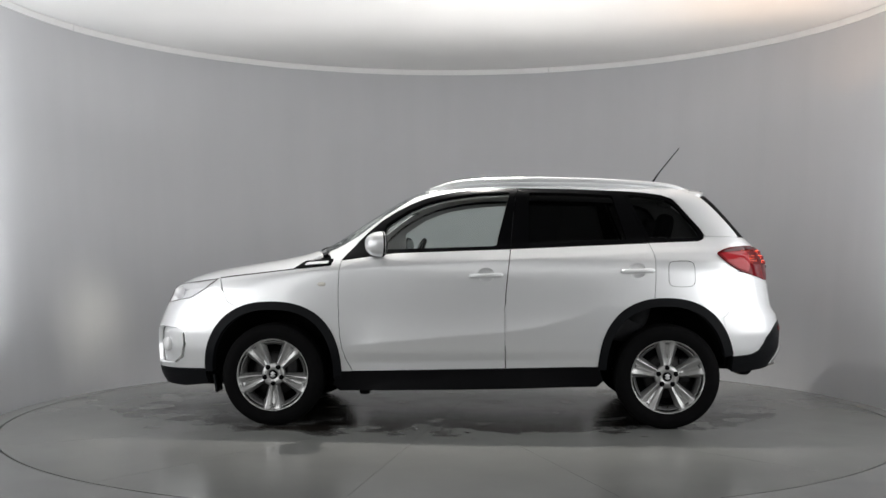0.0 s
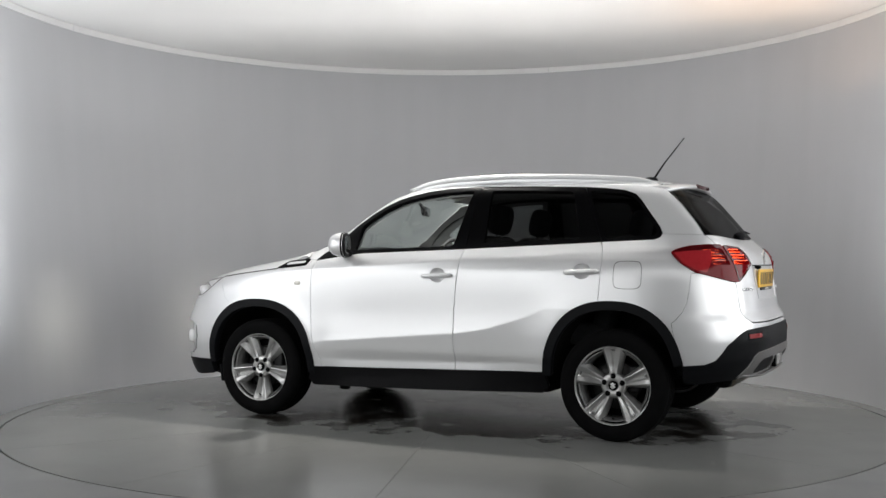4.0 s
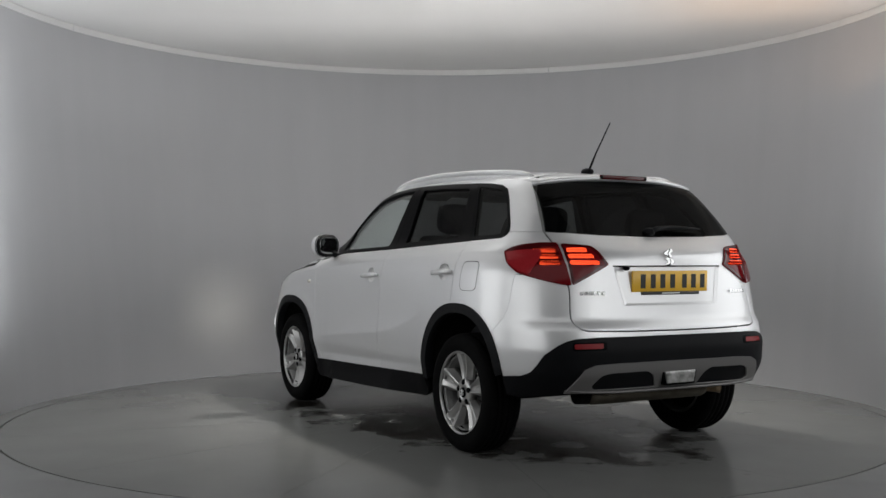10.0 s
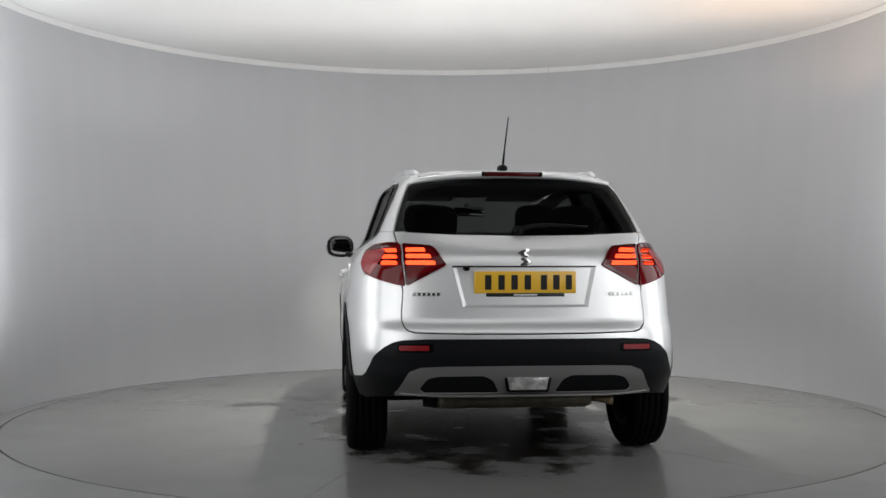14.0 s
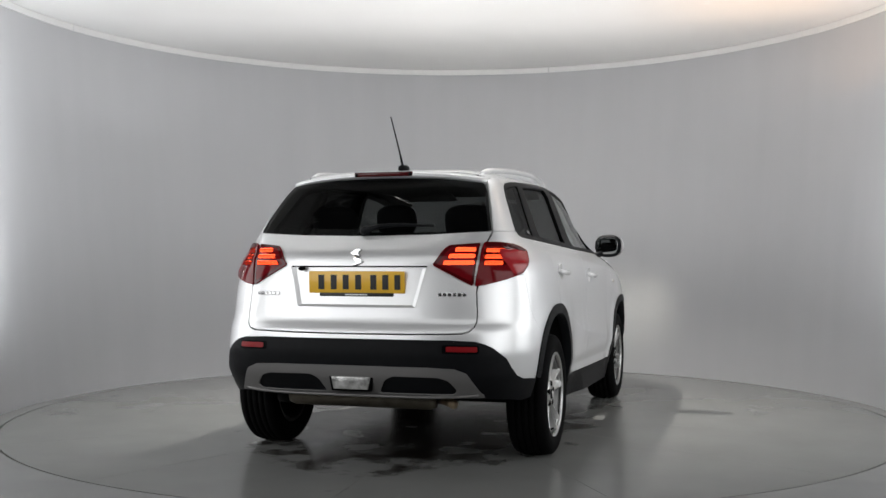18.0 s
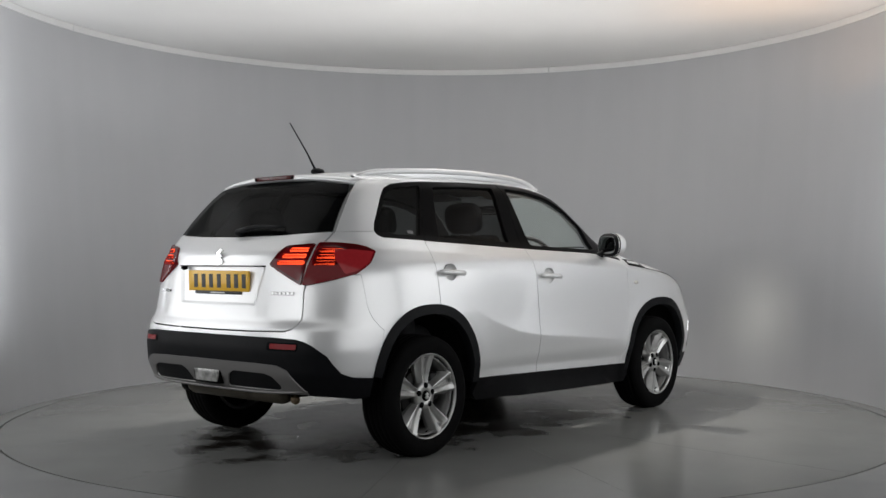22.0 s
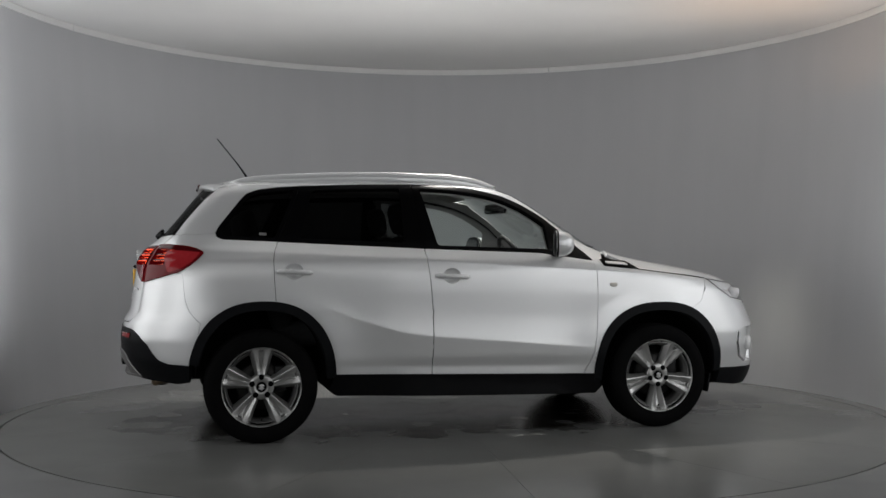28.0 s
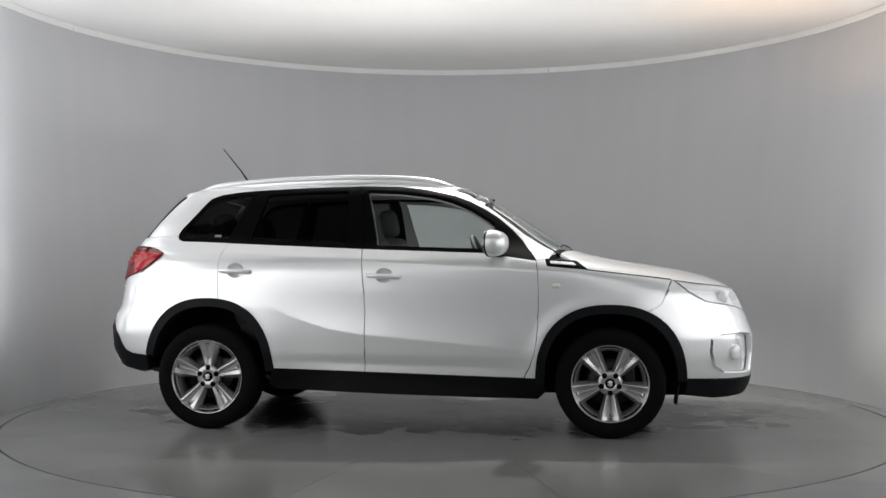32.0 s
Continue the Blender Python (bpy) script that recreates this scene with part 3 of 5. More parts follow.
# ---- the car ----
car = tagged(new("car"), "silver five-door SUV with black arch trim and lit tail lamps", "car")

BELT = ((2.062, 1.060), (1.723, 1.107), (0.981, 1.132), (0.101, 1.170), (-0.215, 1.182))


def belt(x):
    return float(np.interp(x, [p[0] for p in BELT[::-1]], [p[1] for p in BELT[::-1]]))


DLO_REAR = [(-0.215, 1.182), (-0.248, 1.196), (-0.256, 1.222), (-0.238, 1.258), (-0.11, 1.418), (-0.07, 1.460), (0.0, 1.486), (0.12, 1.502), (0.253, 1.512)]
DLO_TOP = [(0.253, 1.512), (0.60, 1.527), (0.945, 1.534), (1.18, 1.527), (1.32, 1.512), (1.44, 1.489), (1.54, 1.464), (1.64, 1.424), (1.74, 1.372), (1.82, 1.320), (1.90, 1.252), (1.97, 1.180), (2.03, 1.105), (2.062, 1.060)]
DOOR_FRONT = [(2.062, 1.060), (2.073, 0.99), (2.078, 0.86), (2.075, 0.70), (2.066, 0.58), (2.050, 0.49), (2.025, 0.42), (1.990, 0.352)]
DOOR_MID = [(0.981, 1.132), (0.996, 0.991), (1.010, 0.85), (1.017, 0.704), (1.017, 0.55), (1.014, 0.374)]
DOOR_REAR = [(0.101, 1.170), (0.075, 1.10), (0.069, 1.06), (0.071, 0.95), (0.08, 0.815)]
SEAM_BUMPER = [(-0.345, 0.700), (-0.372, 0.722), (-0.405, 0.762), (-0.428, 0.82), (-0.438, 0.90), (-0.445, 0.985)]
BONNET_EDGE = [(2.861, 0.945), (2.72, 0.962), (2.55, 0.981), (2.36, 1.003)]


def on_top(p):
    """A side point (x, z) as (x, y) for the top skin."""
    return (p[0], float(half_width(p[0], p[1])))


def side_at(x, y):
    """The side point (x, z) where the upper skin has that y."""
    return (x, float(top_z(np.array([x]), np.array([y]))[0]))


def doors_and_sides(s):
    g = 0.0028
    grips = [[(cx + 0.054 * math.cos(a), z0 + 0.002 + 0.047 * math.sin(a)) for a in np.linspace(0, 2 * math.pi, 20, endpoint=False)] for cx, z0 in ((1.135, 0.963), (0.185, 0.992))]
    fender = panel("fender", "rear", [BONNET_EDGE + [(2.29, 1.040), (2.13, 1.066)] + DOOR_FRONT + [(2.060, 0.352)] + arch_pts(1, 177, 62)[1:] + [(2.80, 0.80), (2.84, 0.90)]], PAINT, car, gap=0.0013, side=s, grid=0.018, side_lines=True)
    panel("bonnet_shut_line", "rear", [[(x, z + 0.0030) for x, z in BONNET_EDGE] + [(x, z - 0.0022) for x, z in BONNET_EDGE[::-1]]], SHADOW_BLACK, fender, off=0.0014, gap=0, depth=0.004, side=s, grid=0.3, label="dark gap along the bonnet")
    fd = panel("front_door", "rear", [DOOR_FRONT + DOOR_MID[::-1] + [(x, belt(x)) for x in (1.3, 1.723)], grips[0]], PAINT, car, gap=g, side=s, grid=0.0125, side_lines=True)
    rd = panel("rear_door", "rear", [DOOR_MID + [(0.70, 0.381), (0.434, 0.387)] + arch_pts(0, 8, 80)[1:-1] + DOOR_REAR[::-1] + [(0.5, belt(0.5))], grips[1]], PAINT, car, gap=g, side=s, grid=0.0125, side_lines=True)
    q = panel("quarter_panel", "rear", [DOOR_REAR + arch_pts(0, 82, 147)[1:] + SEAM_BUMPER + [("r", 0.625, 1.02), ("r", 0.632, 1.12), ("r", 0.655, 1.207), (-0.254, 1.214), (-0.248, 1.196), (-0.215, 1.182)]], PAINT, car, gap=0.0014, side=s, grid=0.016, side_lines=True)
    # upper frame: rear pillar, cantrail and windscreen pillar in one pressing
    edge = [side_at(x, y) for x, y in ((-0.10, 0.545), (0.2, 0.552), (0.7, 0.556), (1.1, 0.552), (1.35, 0.545), (1.5, 0.537))]
    screen = [side_at(x, y) for x, y in ((1.62, 0.535), (1.80, 0.585), (1.98, 0.635), (2.10, 0.672), (2.165, 0.70))]
    sf = panel("side_frame", "rear", [[(-0.254, 1.214)] + [("r", 0.655, 1.209), ("r", 0.625, 1.32), ("r", 0.592, 1.42), ("r", 0.570, 1.475), ("r", 0.545, 1.51), (-0.20, 1.527)] + edge + screen + [(2.13, 1.066), (2.062, 1.060)] + DLO_TOP[::-1][1:] + DLO_REAR[::-1][1:-2]], PAINT, car, gap=0.002, depth=0.012, side=s, grid=0.025)
    panel("inner_pillar_trim", "rear", [[(-0.26, 1.214), ("r", 0.65, 1.209), ("r", 0.59, 1.40), (-0.20, 1.50)] + [(x, z - 0.012) for x, z in edge] + [(x - 0.004, z) for x, z in screen] + [(2.062, 1.055)] + DLO_TOP[::-1][1:] + DLO_REAR[::-1][1:-2]], LINING, sf, off=-0.015, gap=-0.008, depth=0.004, side=s, label="grey fabric pillar lining")
    # window frames and panes
    ff = panel("window_frame", "rear", [[(2.062, 1.060), (1.723, 1.107), (0.981, 1.132), (0.945, 1.534)] + DLO_TOP[3:-1],
               [(1.795, 1.128), (1.073, 1.150), (0.985, 1.506), (1.18, 1.497), (1.31, 1.482), (1.43, 1.460), (1.54, 1.430), (1.64, 1.388), (1.73, 1.335), (1.80, 1.285)]], BLACK_GLOSS, fd, off=0.001, gap=0.001, depth=0.03, side=s, label="gloss black window frame")
    panel("window_pane", "rear", [[(1.80, 1.122), (1.066, 1.146), (0.979, 1.512), (1.18, 1.502), (1.43, 1.466), (1.64, 1.394), (1.73, 1.341), (1.806, 1.288)]], GLASS_CLEAR, fd, off=-0.010, gap=0, depth=0.004, side=s, label="clear door glass", shadow=False)
    rf = panel("window_frame", "rear", [[(0.981, 1.132), (0.101, 1.170), (0.253, 1.512), (0.60, 1.527), (0.945, 1.534)],
               [(0.862, 1.166), (0.235, 1.190), (0.322, 1.484), (0.60, 1.497), (0.862, 1.503)]], BLACK_GLOSS, rd, off=0.001, gap=0.001, depth=0.03, side=s, label="gloss black window frame")
    panel("window_pane", "rear", [[(0.87, 1.158), (0.228, 1.184), (0.315, 1.490), (0.60, 1.504), (0.87, 1.510)]], GLASS_DARK, rd, off=-0.010, gap=0, depth=0.004, side=s, label="dark privacy glass", shadow=False)
    panel("window_lining", "rear", [[(2.05, 1.062), (1.723, 1.100), (0.985, 1.125), (0.950, 1.530)] + [(x, z - 0.004) for x, z in DLO_TOP[3:-1]],
          [(1.790, 1.132), (1.079, 1.154), (0.991, 1.502), (1.18, 1.492), (1.31, 1.477), (1.43, 1.454), (1.54, 1.424), (1.64, 1.382), (1.725, 1.330), (1.795, 1.282)]], LINING, fd, off=-0.036, gap=0.0, depth=0.004, side=s, label="grey inner window trim")
    inner = [(0.085, 1.192), (-0.205, 1.204), (-0.226, 1.222), (-0.212, 1.256), (-0.095, 1.405), (-0.05, 1.442), (0.01, 1.463), (0.222, 1.488)]
    qf = panel("quarter_window_frame", "rear", [[(0.101, 1.170)] + DLO_REAR, inner], BLACK_GLOSS, q, off=0.001, gap=0.0012, depth=0.03, side=s, label="gloss black window surround")
    panel("quarter_window", "rear", [[(x, z) for x, z in inner]], GLASS_DARK, q, off=-0.003, gap=-0.006, depth=0.004, side=s, label="dark privacy glass", shadow=False)
    for d, cx in ((fd, 1.135), (rd, 0.185)):
        z0 = 0.963 if cx > 1 else 0.992
        y0 = float(half_width(cx, z0))
        # dished recess, grip and lock cap
        rec = lathe_bm([(0.0, -0.023), (0.022, -0.022), (0.036, -0.016), (0.044, -0.007), (0.048, 0.002)], 32, "y", pose(cx, s * (y0 - 0.0025), z0 + 0.002) @ Matrix.Diagonal((1.15, s, 1.0, 1)), False)
        part("handle_recess", rec, PAINT, d)
        x1, x2 = cx - 0.103, cx + 0.103
        path = [(x, s * (float(half_width(x, z0)) + (0.034 if abs(x - cx) < 0.07 else 0.026 if abs(x - cx) < 0.1 else 0.008)), z0 - 0.004 * (x - cx) / 0.1) for x in np.linspace(x1, x2, 15)]
        part("door_handle", tube_bm(path, [0.009] + [0.0130] * 13 + [0.009], 12, 1.1), PAINT, d, "body-coloured pull handle")
    # side repeater
    y0 = float(half_width(2.183, 0.907))
    part("side_repeater", ellipsoid_bm((0.026, 0.009, 0.013), pose(2.183, s * y0, 0.907), 2.4), LENS_CLEAR_CAP, fender, "clear oval indicator lens")
    # fuel flap on the left
    if s > 0:
        oval = lambda grow: [(-0.090 + (0.080 + grow) * math.copysign(abs(math.cos(a)) ** 0.45, math.cos(a)), 0.974 + (0.078 + grow) * math.copysign(abs(math.sin(a)) ** 0.45, math.sin(a))) for a in np.linspace(0, 2 * math.pi, 40, endpoint=False)]
        panel("fuel_flap", "rear", [oval(0.0)], PAINT, q, off=0.0012, gap=0.0, depth=0.006, side=s)
        panel("fuel_flap_gap", "rear", [oval(0.0036), oval(0.0012)], SHADOW_BLACK, q, off=0.0007, gap=0.0, depth=0.003, hole_r=0.0, side=s, grid=0.2)
    else:
        panel("sticker", "rear", [[(0.038, 1.221), (-0.004, 1.223), (-0.004, 1.207), (0.038, 1.205)]], GREY_MARK, q, off=0.0022, gap=0.0, depth=0.001, side=s, label="small white sticker on the dark glass")
    # black louvre beside the bonnet with a silver blade
    lv = panel("wing_louvre", "rear", [[(2.372, 1.002), (2.30, 1.055), (2.112, 1.068), (2.128, 1.024)]], BLACK_GLOSS, fender, off=0.003, gap=0, depth=0.01, r=0.012, side=s, label="gloss black side louvre")
    panel("louvre_blade", "rear", [[(2.30, 1.026), (2.283, 1.042), (2.142, 1.052), (2.150, 1.038)]], PAINT, lv, off=0.007, gap=0, depth=0.006, r=0.008, side=s, label="silver louvre blade")
    # arch trims, sill and mud flap
    for i, (a0, a1) in enumerate(((5, 164), (2, 183))):
        a_out, a_in = arch_pts(i, a0, a1, 0.003, 44), arch_pts(i, a1, a0, -0.050, 44)
        panel("arch_trim", "rear", [a_out + a_in], BLACK_TRIM, car, off=0.006, gap=0, depth=0.05, side=s, grid=0.02, label="black textured arch trim")
        cx, cz, rx, rz = ARCHES[i]
        rim = arch_pts(i, 4, 172 if i == 0 else 180, -0.045, 40)
        yo = [float(half_width(x, max(z, 0.3))) - 0.03 for x, z in rim]
        bm = bmesh.new()
        A = [bm.verts.new((x, s * y, z)) for (x, z), y in zip(rim, yo)]
        B = [bm.verts.new((x, s * 0.50, z)) for x, z in rim]
        for k in range(len(rim) - 1):
            bm.faces.new((A[k], A[k + 1], B[k + 1], B[k]))
        bm.faces.new(B)
        part("wheel_liner", bm, SHADOW_BLACK, car, "black plastic wheel-arch liner")
    panel("sill", "rear", [[(2.085, 0.352), (1.5, 0.362), (1.0, 0.372), (0.43, 0.386), (0.40, 0.30), (0.44, 0.262), (1.2, 0.243), (2.07, 0.228), (2.115, 0.27)]], SILL_BLACK, car, off=0.006, gap=0, depth=0.03, side=s, label="black textured sill cladding")
    part("mud_flap", box_bm((0.016, 0.13, 0.12), 0.004, pose(2.895, s * 0.72, 0.262, 0, 10, 0)), BLACK_TRIM, car, "black rubber flap before the wheel")
    # door mirror: shell, black base, glass
    mx, my, mz = 1.832, 0.922, 1.161
    turn = pose(mx, s * my, mz, 0, 0, s * 16)
    shell = ellipsoid_bm((0.115, 0.104, 0.081), None, 2.45)
    for v in shell.verts:
        v.co.x = max(v.co.x, 0.0) - 0.048
    bmesh.ops.transform(shell, matrix=turn, verts=shell.verts)
    mir = part("door_mirror", shell, PAINT, car)
    mir.data.set_sharp_from_angle(angle=radians(40))
    part("mirror_rim", ellipsoid_bm((0.024, 0.1050, 0.0820), turn @ pose(-0.040, 0, 0), 2.5), BLACK_TRIM, mir, "black mirror housing edge")
    part("mirror_glass", ellipsoid_bm((0.004, 0.080, 0.058), turn @ pose(-0.0625, 0, 0), 3.4), MIRROR, mir, "mirror glass")
    part("mirror_foot", tube_bm([(1.86, s * 0.775, 1.088), (1.83, s * 0.82, 1.095), (1.80, s * 0.88, 1.115)], [0.05, 0.04, 0.035], 14, 0.55), BLACK_TRIM, mir, "black mirror foot")
    # roof rail: a flattened bar on three feet
    xs = np.linspace(-0.168, 1.515, 34)
    rz = np.interp(xs, (-0.165, -0.10, 0.0, 0.13, 0.43, 0.80, 1.18, 1.34, 1.43, 1.50), (1.540, 1.560, 1.573, 1.583, 1.600, 1.609, 1.602, 1.587, 1.567, 1.545))
    ry = np.interp(xs, (-0.165, 0.2, 0.9, 1.50), (0.495, 0.535, 0.552, 0.515))
    rail = part("roof_rail", tube_bm([(x, s * y, z - 0.014) for x, y, z in zip(xs, ry, rz)], [0.008, 0.013] + [0.0165] * 30 + [0.013, 0.008], 16, 1.0), PAINT, car, "body-coloured roof rail")
    part("rail_base", tube_bm([(x, s * (y - 0.004), z - 0.036) for x, y, z in zip(xs[1:-1], ry[1:-1], rz[1:-1])], [0.006] + [0.010] * 30 + [0.006], 12, 2.6), PAINT, rail)



FOG_LENS = mat("white_fog_lens", (0.78, 0.78, 0.78), 0.15, coat=1.0)
LENS_CLEAR_CAP = mat("pearly_clear_lens", (0.75, 0.72, 0.66), 0.15, coat=1.0)
for s in (1, -1):
    doors_and_sides(s)

# top skins
bonnet = panel("bonnet", "top", [[on_top(p) for p in BONNET_EDGE[::-1]] [::-1] + [on_top((2.29, 1.045)), (2.20, 0.72), (2.29, 0.45), (2.335, 0.2), (2.345, -0.0028), (3.30, -0.0028), (3.285, 0.25), (3.235, 0.45), (3.12, 0.62), (3.00, 0.71)]], PAINT, car, gap=0.0028, depth=0.02, both=True, grid=0.03)
roof = panel("roof", "top", [[(-0.235, -0.002), (-0.22, 0.3), (-0.195, 0.5), (-0.10, 0.543), (0.2, 0.550), (0.7, 0.554), (1.1, 0.550), (1.35, 0.543), (1.52, 0.530), (1.57, 0.3), (1.585, -0.002)]], PAINT, car, gap=0.002, depth=0.02, both=True, grid=0.04)
panel("headlining", "top", [[(-0.22, -0.002), (-0.18, 0.48), (0.2, 0.53), (1.1, 0.53), (1.45, 0.50), (1.50, -0.002)]], LINING, roof, off=-0.04, gap=0.002, depth=0.005, both=True, grid=0.05, label="grey fabric headlining")
panel("windscreen", "top", [[(1.60, -0.002), (1.585, 0.3), (1.535, 0.525), (1.62, 0.530), (1.80, 0.578), (1.98, 0.628), (2.10, 0.665), (2.15, 0.69), (2.22, 0.45), (2.275, 0.2), (2.285, -0.002)]], GLASS_CLEAR, car, off=-0.004, gap=0.002, depth=0.004, both=True, grid=0.04, label="clear windscreen", shadow=False)
panel("scuttle", "top", [[(2.28, -0.002), (2.215, 0.45), (2.17, 0.63), (2.215, 0.655), (2.29, 0.45), (2.34, -0.002)]], BLACK_TRIM, car, off=-0.026, gap=0, depth=0.02, both=True, grid=0.04, label="black scuttle panel under the windscreen")
for y0, y1 in ((0.55, 0.05), (0.02, -0.50)):
    pts = [(x, y, float(top_z(np.array([x]), np.array([abs(y)]))[0]) - 0.004) for x, y in zip(np.linspace(2.235, 2.20, 8), np.linspace(y0, y1, 8))]
    w = part("windscreen_wiper", tube_bm(pts, 0.005, 8), BLACK_TRIM, car, "black wiper resting on the windscreen")


def rp(y, z):
    """A rear-corner point given by y, whichever way it is laid out."""
    return ("r", y, z) if y < float(rear_corner(z)[1]) else (float(rear_x(y, z)), z)


def fp(y, z):
    return ("f", y, z) if y < float(front_corner(z)[1]) else (float(front_x(y, z)), z)


C = -0.006
# ---- front end ----
FOG_POCKET = [(3.085, 0.600), (3.078, 0.52), (3.10, 0.43), (3.16, 0.392), ("f", 0.66, 0.385), ("f", 0.52, 0.385), ("f", 0.50, 0.50), ("f", 0.54, 0.615), ("f", 0.66, 0.63), (3.15, 0.622)]
f_bumper = panel("front_bumper", "front", [[(2.861, 0.943), (2.95, 0.872), (3.06, 0.812), fp(0.60, 0.772), fp(0.45, 0.742), fp(0.36, 0.715), ("f", C, 0.70), ("f", C, 0.355), ("f", 0.5, 0.355), (3.20, 0.357), (2.945, 0.362)] + arch_pts(1, 4, 62)[1:] + [(2.80, 0.80), (2.84, 0.90)], FOG_POCKET], PAINT, car, gap=0.0013, depth=0.03, both=True, grid=0.025)
panel("front_lip", "front", [[("f", C, 0.352), ("f", 0.5, 0.352), (3.20, 0.354), (2.945, 0.360), (2.93, 0.262), (3.10, 0.240), ("f", 0.60, 0.245), ("f", C, 0.262)]], BLACK_TRIM, car, off=0.004, gap=0.002, depth=0.04, both=True, label="black textured lower bumper lip")
panel("grille", "front", [[("f", C, 0.905), ("f", 0.30, 0.895), ("f", 0.40, 0.88), ("f", 0.405, 0.75), ("f", 0.35, 0.722), ("f", C, 0.708)]], BLACK_GLOSS, car, off=-0.012, gap=0.002, depth=0.02, both=True, label="black grille")
for s in (1, -1):
    tz = lambda x, y: float(top_z(np.array([x]), np.array([y]))[0])
    outline = [(2.866, 0.941), (2.95, 0.931), (3.03, tz(3.03, 0.69) - 0.006), ("f", 0.60, 0.906), ("f", 0.44, 0.886), ("f", 0.405, 0.82), ("f", 0.42, 0.738), ("f", 0.60, 0.775), (3.06, 0.815), (2.95, 0.875)]
    hl = panel("headlight", "front", [outline], LAMP_SILVER, car, off=-0.045, gap=0.0, depth=0.01, side=s, grid=0.03, label="clear headlight with a bright reflector, lit")
    panel("headlight_rim", "front", [outline, [(2.886, 0.934), (2.95, 0.925), (3.03, tz(3.03, 0.69) - 0.013), ("f", 0.60, 0.900), ("f", 0.446, 0.880), ("f", 0.410, 0.82), ("f", 0.424, 0.742), ("f", 0.60, 0.779), (3.06, 0.819), (2.953, 0.879)]], SKID, hl, off=0.0035, gap=0.0, depth=0.002, side=s, grid=0.2, hole_r=0.004, label="thin grey lamp edge")
    panel("lamp_bowl", "front", [outline, [(2.886, 0.934), (2.95, 0.925), (3.03, tz(3.03, 0.69) - 0.013), ("f", 0.60, 0.900), ("f", 0.446, 0.880), ("f", 0.410, 0.82), ("f", 0.424, 0.742), ("f", 0.60, 0.779), (3.06, 0.819), (2.953, 0.879)]], LAMP_SILVER, hl, off=-0.001, gap=0.0, depth=0.075, side=s, grid=0.2, hole_r=0.004)
    panel("lens", "front", [outline], LENS_CLEAR, hl, off=0.003, gap=0.002, depth=0.004, side=s, grid=0.03, label="clear lens", shadow=False)
    px, py, pz = 3.162, 0.60, 0.845
    part("projector", lathe_bm([(0.0, -0.008), (0.036, -0.008), (0.036, 0.046), (0.016, 0.046), (0.010, 0.040), (0.010, -0.003), (0.0, -0.003)], 24, "x", pose(px, s * py, pz, 0, 12, s * 11), False), LAMP_SILVER, hl, "bright projector barrel")
    part("bulb", lathe_bm([(0.0, 0.004), (0.009, 0.004), (0.009, 0.0), (0.0, 0.0)], 20, "x", pose(px, s * py, pz, 0, 12, s * 11)), BULB, hl, "lit lamp element")
    part("indicator_bulb", ellipsoid_bm((0.018, 0.018, 0.018), pose(3.205, s * 0.485, 0.855)), AMBER, hl, "amber indicator bulb")
    fs = panel("fog_surround", "front", [FOG_POCKET], PAINT, f_bumper, off=-0.036, gap=-0.006, depth=0.006, side=s)
    panel("fog_trim", "front", [[(3.085, 0.600), (3.078, 0.52), (3.10, 0.43), (3.16, 0.392), (3.17, 0.40), (3.115, 0.438), (3.094, 0.52), (3.10, 0.592)]], BADGE, fs, off=0.004, gap=0, depth=0.02, r=0.006, side=s, grid=0.2, label="bright fog lamp trim")
    part("fog_lamp", lathe_bm([(0.0, 0.012), (0.030, 0.010), (0.042, 0.004), (0.046, -0.004), (0.046, -0.03)], 28, "x", pose(float(front_x(0.685, 0.51)) - 0.022, s * 0.685, 0.51, 0, 0, s * 40)), FOG_LENS, fs, "round white fog lamp")

# ---- rear end ----
tailgate = panel("tailgate", "rear", [[("r", C, 1.187), ("r", 0.35, 1.193), ("r", 0.648, 1.208), ("r", 0.632, 1.13), ("r", 0.618, 1.0), ("r", 0.613, 0.90), ("r", 0.622, 0.79), ("r", 0.621, 0.758), ("r", 0.612, 0.733), ("r", 0.593, 0.713), ("r", 0.56, 0.703), ("r", 0.3, 0.697), ("r", C, 0.695), ("r", C, 0.822), ("r", 0.318, 0.826), ("r", 0.365, 1.022), ("r", C, 1.022)]], PAINT, car, gap=0.0017, depth=0.022, both=True, grid=0.02, hole_r=0.0)
panel("plate_recess", "rear", [[("r", C, 1.026), ("r", 0.369, 1.026), ("r", 0.320, 0.820), ("r", C, 0.816)]], PAINT, tailgate, off=-0.0075, gap=0.0, depth=0.005, both=True, grid=0.03)
